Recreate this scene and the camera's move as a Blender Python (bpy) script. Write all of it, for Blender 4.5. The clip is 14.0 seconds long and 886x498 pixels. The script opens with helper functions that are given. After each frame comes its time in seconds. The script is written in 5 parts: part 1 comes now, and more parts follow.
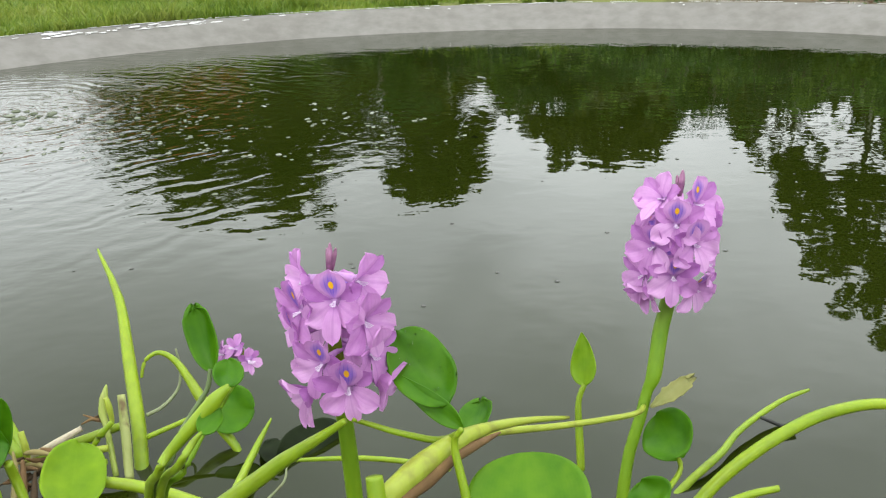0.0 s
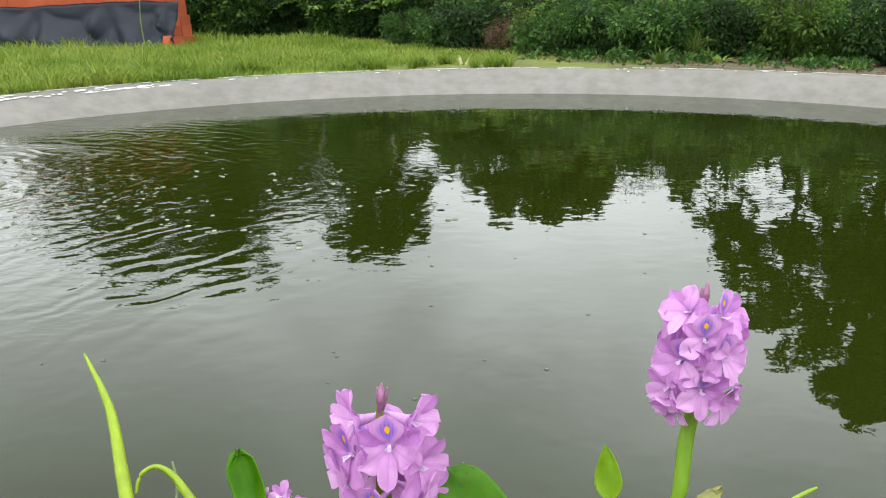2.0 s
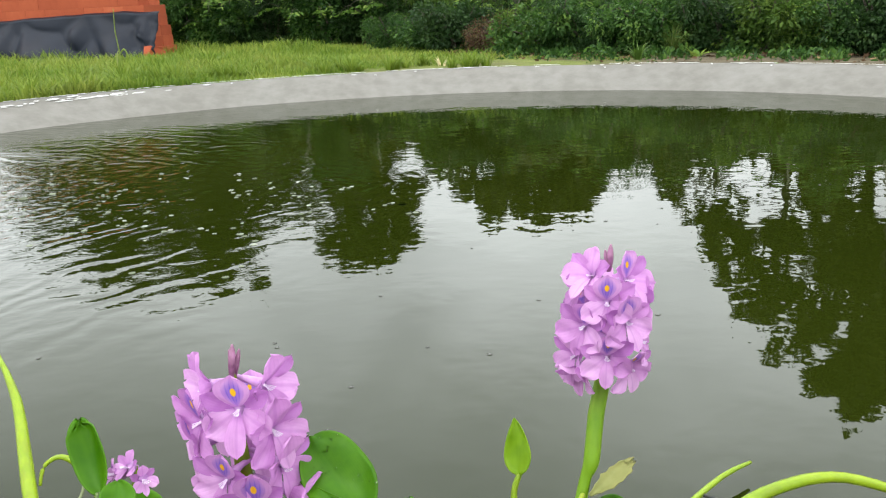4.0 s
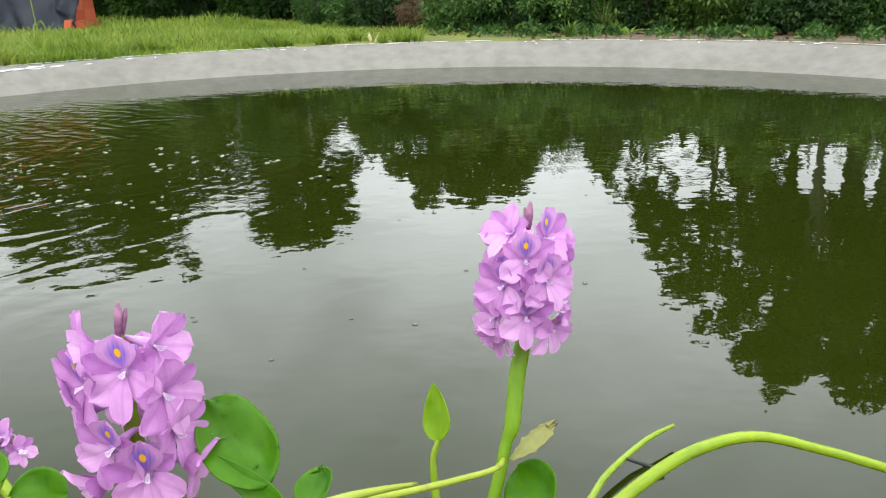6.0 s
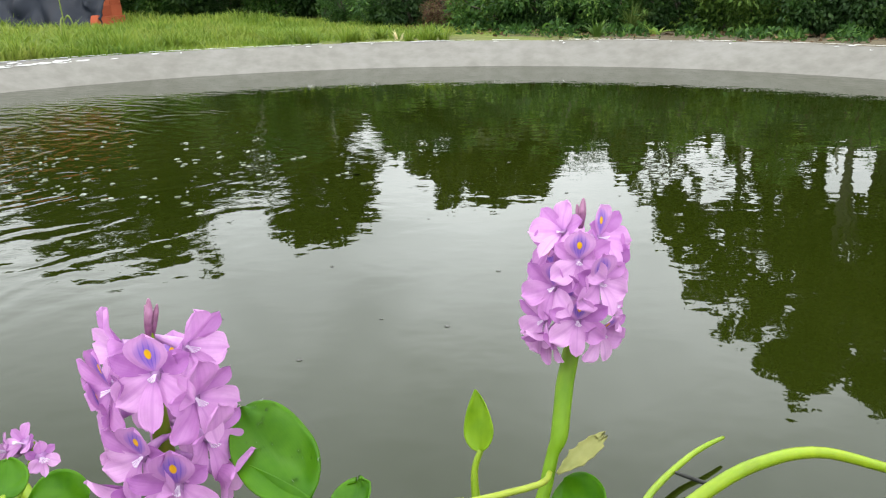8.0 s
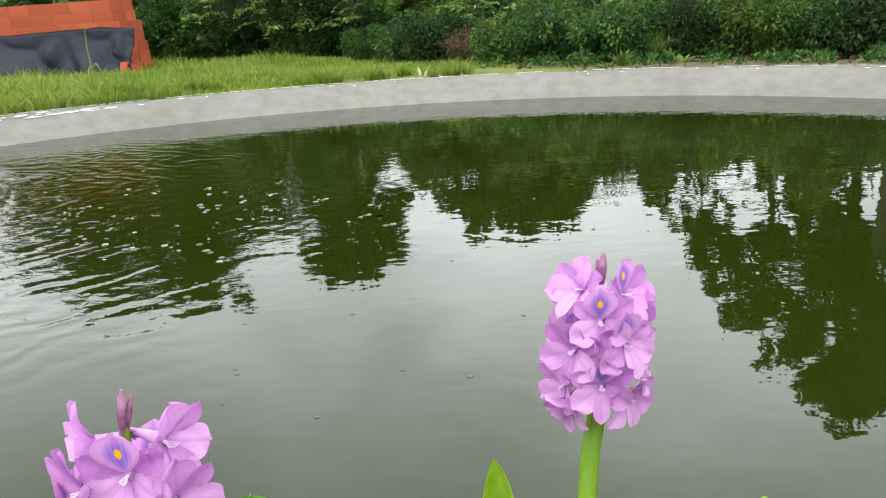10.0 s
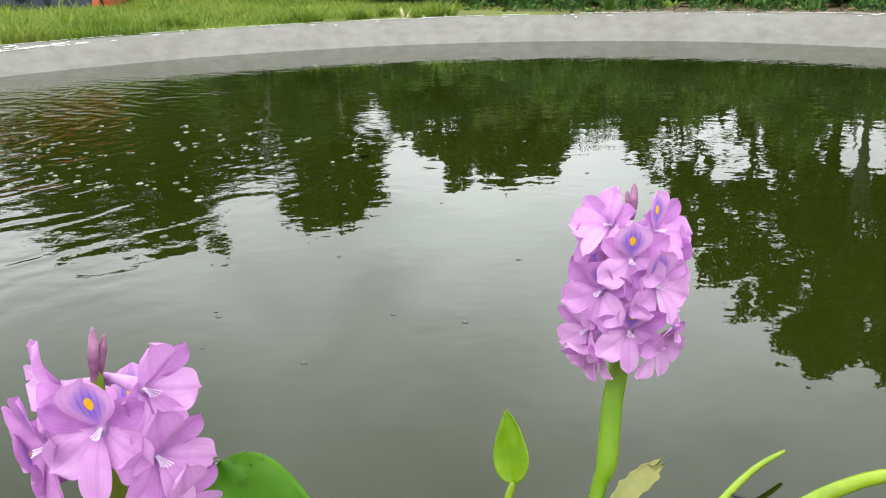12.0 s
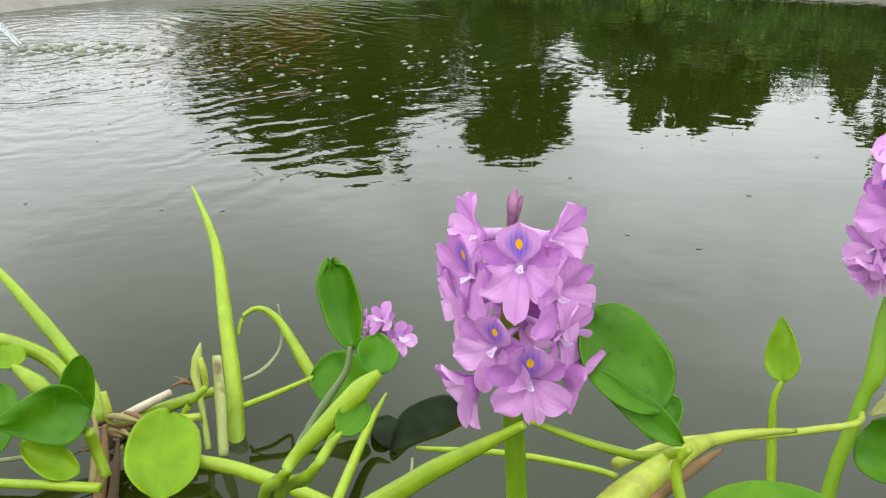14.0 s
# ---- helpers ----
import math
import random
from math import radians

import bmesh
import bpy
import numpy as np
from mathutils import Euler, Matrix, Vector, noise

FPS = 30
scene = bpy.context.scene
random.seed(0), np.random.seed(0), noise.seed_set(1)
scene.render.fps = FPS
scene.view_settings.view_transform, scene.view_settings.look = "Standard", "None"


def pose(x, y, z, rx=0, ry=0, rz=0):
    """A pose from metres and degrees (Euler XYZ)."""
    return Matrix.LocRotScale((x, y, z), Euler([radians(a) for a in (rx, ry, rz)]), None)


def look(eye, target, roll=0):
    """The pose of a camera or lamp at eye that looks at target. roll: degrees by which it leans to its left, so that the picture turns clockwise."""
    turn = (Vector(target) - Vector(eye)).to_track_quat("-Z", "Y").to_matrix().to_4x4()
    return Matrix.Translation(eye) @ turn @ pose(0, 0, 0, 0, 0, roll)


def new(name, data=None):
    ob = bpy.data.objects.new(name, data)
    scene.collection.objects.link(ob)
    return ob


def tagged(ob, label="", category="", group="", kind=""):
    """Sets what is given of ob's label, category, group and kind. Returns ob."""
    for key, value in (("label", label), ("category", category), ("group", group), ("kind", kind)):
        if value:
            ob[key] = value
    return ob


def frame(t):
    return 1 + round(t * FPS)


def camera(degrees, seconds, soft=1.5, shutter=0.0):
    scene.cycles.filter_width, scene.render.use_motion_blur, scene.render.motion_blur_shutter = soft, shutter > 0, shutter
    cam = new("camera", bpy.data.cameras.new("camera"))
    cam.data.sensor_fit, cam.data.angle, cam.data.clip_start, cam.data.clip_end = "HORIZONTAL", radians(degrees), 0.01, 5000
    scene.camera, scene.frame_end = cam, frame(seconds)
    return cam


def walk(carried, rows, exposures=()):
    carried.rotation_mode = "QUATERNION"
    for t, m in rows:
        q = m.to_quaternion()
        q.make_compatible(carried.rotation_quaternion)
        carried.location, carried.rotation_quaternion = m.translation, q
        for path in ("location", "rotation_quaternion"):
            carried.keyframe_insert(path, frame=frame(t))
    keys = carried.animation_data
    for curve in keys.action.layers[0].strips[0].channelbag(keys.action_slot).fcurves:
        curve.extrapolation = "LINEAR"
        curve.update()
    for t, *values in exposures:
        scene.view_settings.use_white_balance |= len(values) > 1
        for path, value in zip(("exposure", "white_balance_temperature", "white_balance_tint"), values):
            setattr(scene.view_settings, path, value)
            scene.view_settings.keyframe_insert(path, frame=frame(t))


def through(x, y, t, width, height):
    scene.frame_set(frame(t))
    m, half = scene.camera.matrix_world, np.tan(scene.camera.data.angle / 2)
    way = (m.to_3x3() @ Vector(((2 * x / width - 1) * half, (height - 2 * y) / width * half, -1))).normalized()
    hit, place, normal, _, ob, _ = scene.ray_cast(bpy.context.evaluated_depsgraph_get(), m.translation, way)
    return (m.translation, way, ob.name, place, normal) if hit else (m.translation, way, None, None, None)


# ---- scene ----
# ---- camera and walk ----
cam = camera(52.7, 14.0, 1.2)
# seconds, x, y, z, pitch, lean, yaw
PATH = [
    (0.0, -0.0230, -0.0794, 0.4779, -19.58, -2.02, 8.77),
    (0.5, -0.0741, -0.0233, 0.4794, -18.59, -2.06, 6.70),
    (1.0, -0.1029, -0.0120, 0.5049, -17.27, -1.86, 5.61),
    (1.5, -0.0836, -0.0456, 0.5202, -16.74, -2.22, 5.18),
    (2.0, -0.0950, -0.0569, 0.5231, -16.31, -1.27, 4.52),
    (2.5, -0.0877, -0.0421, 0.5022, -15.89, -1.20, 4.80),
    (5.0, 0.0122, -0.0295, 0.4802, -15.88, -4.53, 2.68),
    (5.5, 0.0102, -0.0229, 0.4753, -16.33, -3.67, 0.34),
    (6.0, -0.0020, -0.0091, 0.4564, -17.24, -1.94, 0.06),
    (6.5, 0.0017, 0.0016, 0.4593, -17.52, -0.94, 0.26),
    (7.0, 0.0019, 0.0152, 0.4578, -16.99, -1.37, -0.22),
    (7.5, -0.0033, 0.0257, 0.4540, -16.63, -1.54, 0.23),
    (8.0, -0.0212, 0.0287, 0.4434, -17.17, -1.45, 1.37),
    (10.5, -0.0004, 0.0864, 0.4505, -14.80, -3.80, 3.50),
    (11.0, 0.0050, 0.0940, 0.4480, -14.95, -4.48, 2.86),
    (11.5, 0.0054, 0.1022, 0.4394, -15.67, -4.08, 2.87),
    (12.0, -0.0323, 0.1295, 0.4235, -18.43, -2.40, 2.03),
    (12.5, -0.1137, 0.1071, 0.4481, -19.39, 0.32, 3.44),
    (13.0, -0.1623, 0.0419, 0.4620, -19.60, 0.06, 9.45),
    (13.5, -0.1476, 0.0569, 0.4335, -21.04, -1.09, 13.15),
    (14.0, -0.1125, 0.0386, 0.4284, -22.27, -0.89, 13.59),
]
walk(cam, [(t, pose(x, y, z, 90 + p, 0, w) @ pose(0, 0, 0, 0, 0, r)) for t, x, y, z, p, r, w in PATH],
     [(0.0, -0.2), (0.5, -0.08), (2.5, -0.03), (5.0, 0.05), (12.5, 0.03), (13.0, -0.03), (14.0, -0.07)])

# ---- sky and sun ----
world = bpy.data.worlds.new("overcast_sky")
scene.world = world
world.use_nodes = True


def build_sky():
    nt = world.node_tree
    nt.nodes.clear()
    N, L = nt.nodes.new, nt.links.new
    out = N("ShaderNodeOutputWorld")
    bg = N("ShaderNodeBackground")
    bg.inputs["Strength"].default_value = 1.0
    sky = N("ShaderNodeTexSky")
    sky.sky_type = "NISHITA"
    sky.sun_disc = False
    sky.sun_elevation, sky.sun_rotation = radians(62), radians(200)
    sky.air_density, sky.dust_density = 1.0, 3.0
    tc = N("ShaderNodeTexCoord")
    sep = N("ShaderNodeSeparateXYZ")
    L(tc.outputs["Generated"], sep.inputs[0])
    # clouds: soft layered noise over the dome, stretched along the horizon
    mp = N("ShaderNodeMapping")
    mp.inputs["Scale"].default_value = (1.3, 1.0, 2.6)
    L(tc.outputs["Generated"], mp.inputs["Vector"])
    n1 = N("ShaderNodeTexNoise")
    n1.inputs["Scale"].default_value = 2.6
    n1.inputs["Detail"].default_value = 5
    n1.inputs["Roughness"].default_value = 0.55
    n1.inputs["Distortion"].default_value = 0.4
    L(mp.outputs[0], n1.inputs["Vector"])
    cr = N("ShaderNodeMapRange")
    cr.inputs["From Min"].default_value, cr.inputs["From Max"].default_value = 0.3, 0.72
    cr.inputs["To Min"].default_value, cr.inputs["To Max"].default_value = 0.84, 1.14
    L(n1.outputs["Fac"], cr.inputs["Value"])
    # an overcast dome is brighter towards the zenith
    el = N("ShaderNodeMapRange")
    el.inputs["From Min"].default_value, el.inputs["From Max"].default_value = 0.0, 0.8
    el.inputs["To Min"].default_value, el.inputs["To Max"].default_value = 1.75, 3.5
    L(sep.outputs["Z"], el.inputs["Value"])
    # one heavier cloud bank and one thin bright place in the cover
    def bank(az, up, near, far, value):
        c = Vector((math.sin(radians(az)) * math.cos(radians(up)), math.cos(radians(az)) * math.cos(radians(up)), math.sin(radians(up))))
        dot = N("ShaderNodeVectorMath")
        dot.operation = "DOT_PRODUCT"
        L(tc.outputs["Generated"], dot.inputs[0])
        dot.inputs[1].default_value = c
        wob = N("ShaderNodeMath")
        wob.operation = "MULTIPLY_ADD"
        L(n1.outputs["Fac"], wob.inputs[0])
        wob.inputs[1].default_value = 0.09
        L(dot.outputs["Value"], wob.inputs[2])
        k = N("ShaderNodeMapRange")
        k.interpolation_type = "SMOOTHSTEP"
        k.inputs["From Min"].default_value, k.inputs["From Max"].default_value = far + 0.045, near + 0.045
        k.inputs["To Min"].default_value, k.inputs["To Max"].default_value = 1.0, value
        L(wob.outputs[0], k.inputs["Value"])
        return k.outputs[0]

    tone = cr.outputs[0]
    for fac in (bank(-32, 31, 0.995, 0.955, 0.70), bank(-36, 38, 0.985, 0.93, 0.92), bank(9, 15, 0.995, 0.95, 1.22), bank(-33, 13, 0.99, 0.93, 1.15)):
        mm = N("ShaderNodeMath")
        mm.operation = "MULTIPLY"
        L(tone, mm.inputs[0])
        L(fac, mm.inputs[1])
        tone = mm.outputs[0]
    mul = N("ShaderNodeMath")
    mul.operation = "MULTIPLY"
    L(tone, mul.inputs[0])
    L(el.outputs[0], mul.inputs[1])
    col = N("ShaderNodeMix")
    col.data_type = "RGBA"
    col.blend_type = "MULTIPLY"
    col.inputs["Factor"].default_value = 1.0
    col.inputs["A"].default_value = (0.95, 0.99, 1.0, 1)
    L(mul.outputs[0], col.inputs["B"])
    scl = N("ShaderNodeMix")
    scl.data_type = "RGBA"
    scl.blend_type = "ADD"
    scl.inputs["Factor"].default_value = 0.012
    L(col.outputs["Result"], scl.inputs["A"])
    L(sky.outputs[0], scl.inputs["B"])
    L(scl.outputs["Result"], bg.inputs["Color"])
    L(bg.outputs[0], out.inputs[0])


build_sky()
sun_data = bpy.data.lights.new("sun", "SUN")
sun_data.energy, sun_data.angle, sun_data.color = 0.6, radians(20), (1.0, 0.96, 0.9)
sun = new("sun", sun_data)
sun.matrix_world = look((-3, -6, 14), (0, 3, 0))

# ---- materials ----


class Mat:
    """A node material with a Principled surface."""

    def __init__(self, name, rough=0.6, spec=0.5):
        self.m = bpy.data.materials.new(name)
        self.m.use_nodes = True
        self.nt = self.m.node_tree
        self.p = self.nt.nodes["Principled BSDF"]
        self.p.inputs["Roughness"].default_value = rough
        self.p.inputs["Specular IOR Level"].default_value = spec

    def node(self, kind, **values):
        n = self.nt.nodes.new("ShaderNode" + kind)
        for key, value in values.items():
            n.inputs[key.replace("_", " ")].default_value = value
        return n

    def link(self, a, b):
        self.nt.links.new(a, b)

    def coords(self, kind="Object"):
        return self.node("TexCoord").outputs[kind]

    def noise(self, vec, scale, detail=4, rough=0.55):
        n = self.node("TexNoise", Scale=scale, Detail=detail, Roughness=rough)
        self.link(vec, n.inputs["Vector"])
        return n.outputs["Fac"]

    def ramp(self, fac, stops):
        n = self.node("ValToRGB")
        r = n.color_ramp
        while len(r.elements) < len(stops):
            r.elements.new(0.5)
        for e, (pos, c) in zip(r.elements, stops):
            e.position, e.color = pos, (*c, 1)
        self.link(fac, n.inputs["Fac"])
        return n.outputs["Color"]

    def mix(self, fac, a, b, blend="MIX"):
        n = self.node("Mix")
        n.data_type, n.blend_type = "RGBA", blend
        for v, key in ((fac, 0), (a, 6), (b, 7)):
            if isinstance(v, (int, float)):
                n.inputs[key].default_value = v
            elif isinstance(v, tuple):
                n.inputs[key].default_value = (*v, 1)
            else:
                self.link(v, n.inputs[key])
        return n.outputs[2]

    def maths(self, op, a, b=0.0, c=0.0):
        n = self.node("Math")
        n.operation = op
        for v, key in ((a, 0), (b, 1), (c, 2)):
            if isinstance(v, (int, float)):
                n.inputs[key].default_value = v
            else:
                self.link(v, n.inputs[key])
        return n.outputs[0]

    def colour(self, c):
        if isinstance(c, tuple):
            self.p.inputs["Base Color"].default_value = (*c, 1)
        else:
            self.link(c, self.p.inputs["Base Color"])

    def bump(self, height, strength=0.3, distance=0.01):
        n = self.node("Bump", Strength=strength, Distance=distance)
        self.link(height, n.inputs["Height"])
        self.link(n.outputs[0], self.p.inputs["Normal"])
        return n

    def island(self):
        return self.node("NewGeometry").outputs["Random Per Island"]

    def rand(self):
        return self.node("ObjectInfo").outputs["Random"]

    def glow_through(self, weight):
        """Thin leaf or petal: part of the light passes."""
        self.p.inputs["Transmission Weight"].default_value = 0.0
        self.p.inputs["Subsurface Weight"].default_value = 0.0
        t = self.node("BsdfTranslucent")
        mixs = self.node("MixShader")
        mixs.inputs[0].default_value = weight
        out = self.nt.nodes["Material Output"]
        src = self.p.inputs["Base Color"]
        if src.is_linked:
            self.link(src.links[0].from_socket, t.inputs["Color"])
        else:
            t.inputs["Color"].default_value = src.default_value
        self.link(self.p.outputs[0], mixs.inputs[1])
        self.link(t.outputs[0], mixs.inputs[2])
        self.link(mixs.outputs[0], out.inputs["Surface"])


POND = Vector((-0.266, 2.062, 0.0))
POND_R, BANK_RUN, BANK_H = 2.454, 0.235, 0.106
GROUND_Z = 0.085
INLET = Vector((-1.92, 2.33, 0.0))


def mat_water():
    m = Mat("pond_water", 0.015)
    m.p.inputs["IOR"].default_value = 1.333
    v = m.coords()
    m.colour(m.ramp(m.noise(v, 0.9, 3), [(0.3, (0.0095, 0.0145, 0.0012)), (0.75, (0.0135, 0.0185, 0.0018))]))
    # rings that run out from the falling water, dying off with distance
    mp = m.node("Mapping")
    mp.inputs["Location"].default_value = (-INLET.x, -INLET.y, 0)
    m.link(v, mp.inputs["Vector"])
    ln = m.node("VectorMath")
    ln.operation = "LENGTH"
    m.link(mp.outputs[0], ln.inputs[0])
    d = ln.outputs["Value"]
    wob = m.maths("MULTIPLY", m.noise(v, 2.0, 3), 0.6)
    ring = m.maths("SINE", m.maths("MULTIPLY", m.maths("ADD", d, wob), 78.0))
    fade = m.node("MapRange")
    fade.inputs["From Min"].default_value, fade.inputs["From Max"].default_value = 0.1, 2.0
    fade.inputs["To Min"].default_value, fade.inputs["To Max"].default_value = 1.0, 0.0
    m.link(d, fade.inputs["Value"])
    fd = m.maths("POWER", fade.outputs[0], 1.6)
    patch = m.node("MapRange")
    patch.inputs["From Min"].default_value, patch.inputs["From Max"].default_value = 0.42, 0.62
    m.link(m.noise(v, 2.2, 2), patch.inputs["Value"])
    rings = m.maths("MULTIPLY", m.maths("MULTIPLY", ring, m.maths("MULTIPLY", fd, 0.85)), m.maths("ADD", patch.outputs[0], 0.25))
    chop = m.maths("MULTIPLY", m.maths("SUBTRACT", m.noise(v, 22.0, 3), 0.5), m.maths("MULTIPLY", fd, 2.5))
    # faint breathing of the open surface
    st = m.node("Mapping")
    st.inputs["Scale"].default_value = (7.0, 8.0, 7.0)
    m.link(v, st.inputs["Vector"])
    soft = m.maths("MULTIPLY", m.noise(st.outputs[0], 1.0, 2, 0.45), 0.32)
    fine = m.maths("MULTIPLY", m.noise(v, 30.0, 2), 0.045)
    # small waves that break along the bank
    mc = m.node("Mapping")
    mc.inputs["Location"].default_value = (-POND.x, -POND.y, 0)
    m.link(v, mc.inputs["Vector"])
    lc = m.node("VectorMath")
    lc.operation = "LENGTH"
    m.link(mc.outputs[0], lc.inputs[0])
    near = m.node("MapRange")
    near.inputs["From Min"].default_value, near.inputs["From Max"].default_value = POND_R - 0.55, POND_R
    m.link(lc.outputs["Value"], near.inputs["Value"])
    lap = m.maths("SINE", m.maths("MULTIPLY", m.maths("ADD", lc.outputs["Value"], m.maths("MULTIPLY", m.noise(v, 2.6, 3), 0.4)), 90.0))
    lap = m.maths("MULTIPLY", m.maths("MULTIPLY", lap, m.maths("POWER", near.outputs[0], 2.0)), 0.10)
    fine = m.maths("ADD", m.maths("ADD", fine, lap), m.maths("MULTIPLY", m.noise(v, 13.0, 2), 0.25))
    hgt = m.maths("ADD", m.maths("ADD", rings, chop), m.maths("ADD", soft, fine))
    m.bump(hgt, 1.0, 0.0019)
    return m.m


def mat_concrete():
    m = Mat("render_concrete", 0.85, 0.3)
    v = m.coords()
    base = m.ramp(m.noise(v, 3.0, 6, 0.62), [(0.25, (0.157, 0.148, 0.132)), (0.55, (0.178, 0.170, 0.154)), (0.8, (0.194, 0.187, 0.172))])
    grime = m.ramp(m.noise(v, 14.0, 5), [(0.35, (0.80, 0.80, 0.78)), (0.65, (1.0, 1.0, 1.0))])
    m.colour(m.mix(1.0, base, grime, "MULTIPLY"))
    m.bump(m.maths("ADD", m.noise(v, 60, 5), m.maths("MULTIPLY", m.noise(v, 9, 3), 2.0)), 0.4, 0.004)
    return m.m


def mat_plain(name, dark, light, scale=20, rough=0.7, bump=0.3, island=0.0):
    m = Mat(name, rough)
    v = m.coords()
    fac = m.noise(v, scale, 5)
    if island:
        fac = m.maths("ADD", m.maths("MULTIPLY", fac, 1 - island), m.maths("MULTIPLY", m.island(), island))
    m.colour(m.ramp(fac, [(0.25, dark), (0.75, light)]))
    if bump:
        m.bump(m.noise(v, scale * 3, 4), bump, 0.004)
    return m


def mat_foliage(name, stops, rough=0.45, through=0.35, sprays=0.0):
    """Leaves that differ singly and, where sprays is set, from one spray to the next."""
    m = Mat(name, rough, 0.15)
    fac = m.island()
    if sprays:
        lump = m.node("MapRange")
        lump.inputs["From Min"].default_value, lump.inputs["From Max"].default_value = 0.36, 0.66
        m.link(m.noise(m.coords(), 7.0, 3), lump.inputs["Value"])
        fac = m.maths("ADD", m.maths("MULTIPLY", fac, 1 - sprays), m.maths("MULTIPLY", lump.outputs[0], sprays))
    m.colour(m.ramp(fac, stops))
    m.glow_through(through)
    return m.m


WATER = mat_water()
CONCRETE = mat_concrete()
PAINT = mat_plain("flaked_white_paint", (0.42, 0.42, 0.40), (0.72, 0.72, 0.7), 60, 0.7).m


def mat_ground():
    m = Mat("ground_soil_and_grass", 0.95, 0.2)
    v = m.coords()
    soil = m.ramp(m.noise(v, 9.0, 6), [(0.3, (0.055, 0.044, 0.027)), (0.7, (0.135, 0.11, 0.068))])
    turf = m.ramp(m.noise(v, 16.0, 6), [(0.3, (0.075, 0.10, 0.018)), (0.7, (0.15, 0.165, 0.04))])
    sep = m.node("SeparateXYZ")
    m.link(v, sep.inputs[0])
    edge = m.maths("ADD", m.maths("MULTIPLY", sep.outputs["X"], -0.45), m.maths("MULTIPLY", m.noise(v, 1.6, 4), 1.6))
    fac = m.node("MapRange")
    fac.inputs["From Min"].default_value, fac.inputs["From Max"].default_value = 0.35, 0.75
    m.link(edge, fac.inputs["Value"])
    m.colour(m.mix(fac.outputs[0], soil, turf))
    m.bump(m.noise(v, 30, 5), 0.6, 0.02)
    return m.m


GROUND = mat_ground()


def mat_grass():
    m = Mat("grass_blades", 0.5, 0.15)
    v = m.coords()
    broad = m.ramp(m.noise(v, 2.1, 4), [(0.36, (0.065, 0.135, 0.012)), (0.5, (0.15, 0.21, 0.028)), (0.66, (0.26, 0.265, 0.06))])
    fac = m.maths("ADD", m.maths("MULTIPLY", m.island(), 0.6), m.maths("MULTIPLY", m.noise(v, 7.0, 3), 0.4))
    c = m.mix(0.55, m.ramp(fac, [(0.15, (0.06, 0.12, 0.012)), (0.5, (0.165, 0.25, 0.026)), (0.8, (0.29, 0.36, 0.06)), (0.9, (0.38, 0.34, 0.15))]), broad)
    m.colour(c)
    m.glow_through(0.4)
    return m.m


GRASS = mat_grass()
HEDGE = mat_foliage("hedge_leaves", [(0.0, (0.012, 0.04, 0.009)), (0.5, (0.036, 0.088, 0.017)), (0.82, (0.085, 0.165, 0.03)), (1.0, (0.19, 0.28, 0.055))], sprays=0.6)
CANOPY = mat_foliage("tree_leaves", [(0.0, (0.020, 0.029, 0.004)), (0.6, (0.042, 0.054, 0.007)), (1.0, (0.085, 0.098, 0.013))], 0.5, 0.3)
BARK = mat_plain("bark", (0.03, 0.025, 0.018), (0.09, 0.076, 0.056), 30, 0.9, 0.6).m

# ---- mesh helpers ----


def mesh_from(name, verts, faces, mat, smooth=False):
    me = bpy.data.meshes.new(name)
    me.from_pydata([tuple(v) for v in verts], [], faces)
    me.materials.append(mat)
    if smooth:
        me.polygons.foreach_set("use_smooth", [True] * len(me.polygons))
    me.update()
    return me


def part(name, me, parent, label=""):
    ob = new(name, me)
    ob.parent = parent
    return tagged(ob, label)


def lathe(rings, seg, wob=None):
    """Rings of (radius, z), turned round the pond's middle."""
    vs, fs = [], []
    for k, (r, z) in enumerate(rings):
        for i in range(seg):
            a = 2 * math.pi * i / seg
            dr, dz = wob(a, k) if wob else (0, 0)
            vs.append((POND.x + (r + dr) * math.cos(a), POND.y + (r + dr) * math.sin(a), z + dz))
    n = len(rings)
    for k in range(n - 1):
        for i in range(seg):
            j = (i + 1) % seg
            fs.append((k * seg + i, k * seg + j, (k + 1) * seg + j, (k + 1) * seg + i))
    return vs, fs


# ---- large structure ----


def build_pond():
    def wob(a, k):
        u = Vector((math.cos(a) * 1.7, math.sin(a) * 1.7, k * 0.15))
        f = 0.35 + 0.09 * k
        return 0.012 * noise.noise(u * 2.0) * f, 0.006 * noise.noise(u * 3.1 + Vector((4, 0, 0))) * f * (1 if k > 2 else 0.2)

    R, w, h = POND_R, BANK_RUN, BANK_H
    rings = [(0.02, -0.62), (R - 0.9, -0.6), (R - 0.45, -0.3), (R - 0.1, -0.052), (R, 0.0), (R + w * 0.35, h * 0.38), (R + w * 0.75, h * 0.8),
             (R + w * 0.94, h * 0.975), (R + w, h), (R + w + 0.022, h - 0.002), (R + w + 0.034, h - 0.014), (R + w + 0.04, h - 0.05), (R + w + 0.05, -0.1)]
    vs, fs = lathe(rings, 220, wob)
    ob = new("pond_basin", mesh_from("pond_basin", vs, fs, CONCRETE, True))
    tagged(ob, "round grey cement pond basin with flared low rim", "pond", kind="structure")
    vs, fs = lathe([(0.01, 0), (0.8, 0), (1.6, 0), (R + 0.03, 0)], 160)
    water = new("water", mesh_from("water", vs, fs, WATER, True))
    tagged(water, "still dark green pond water mirroring trees", "water", kind="structure")


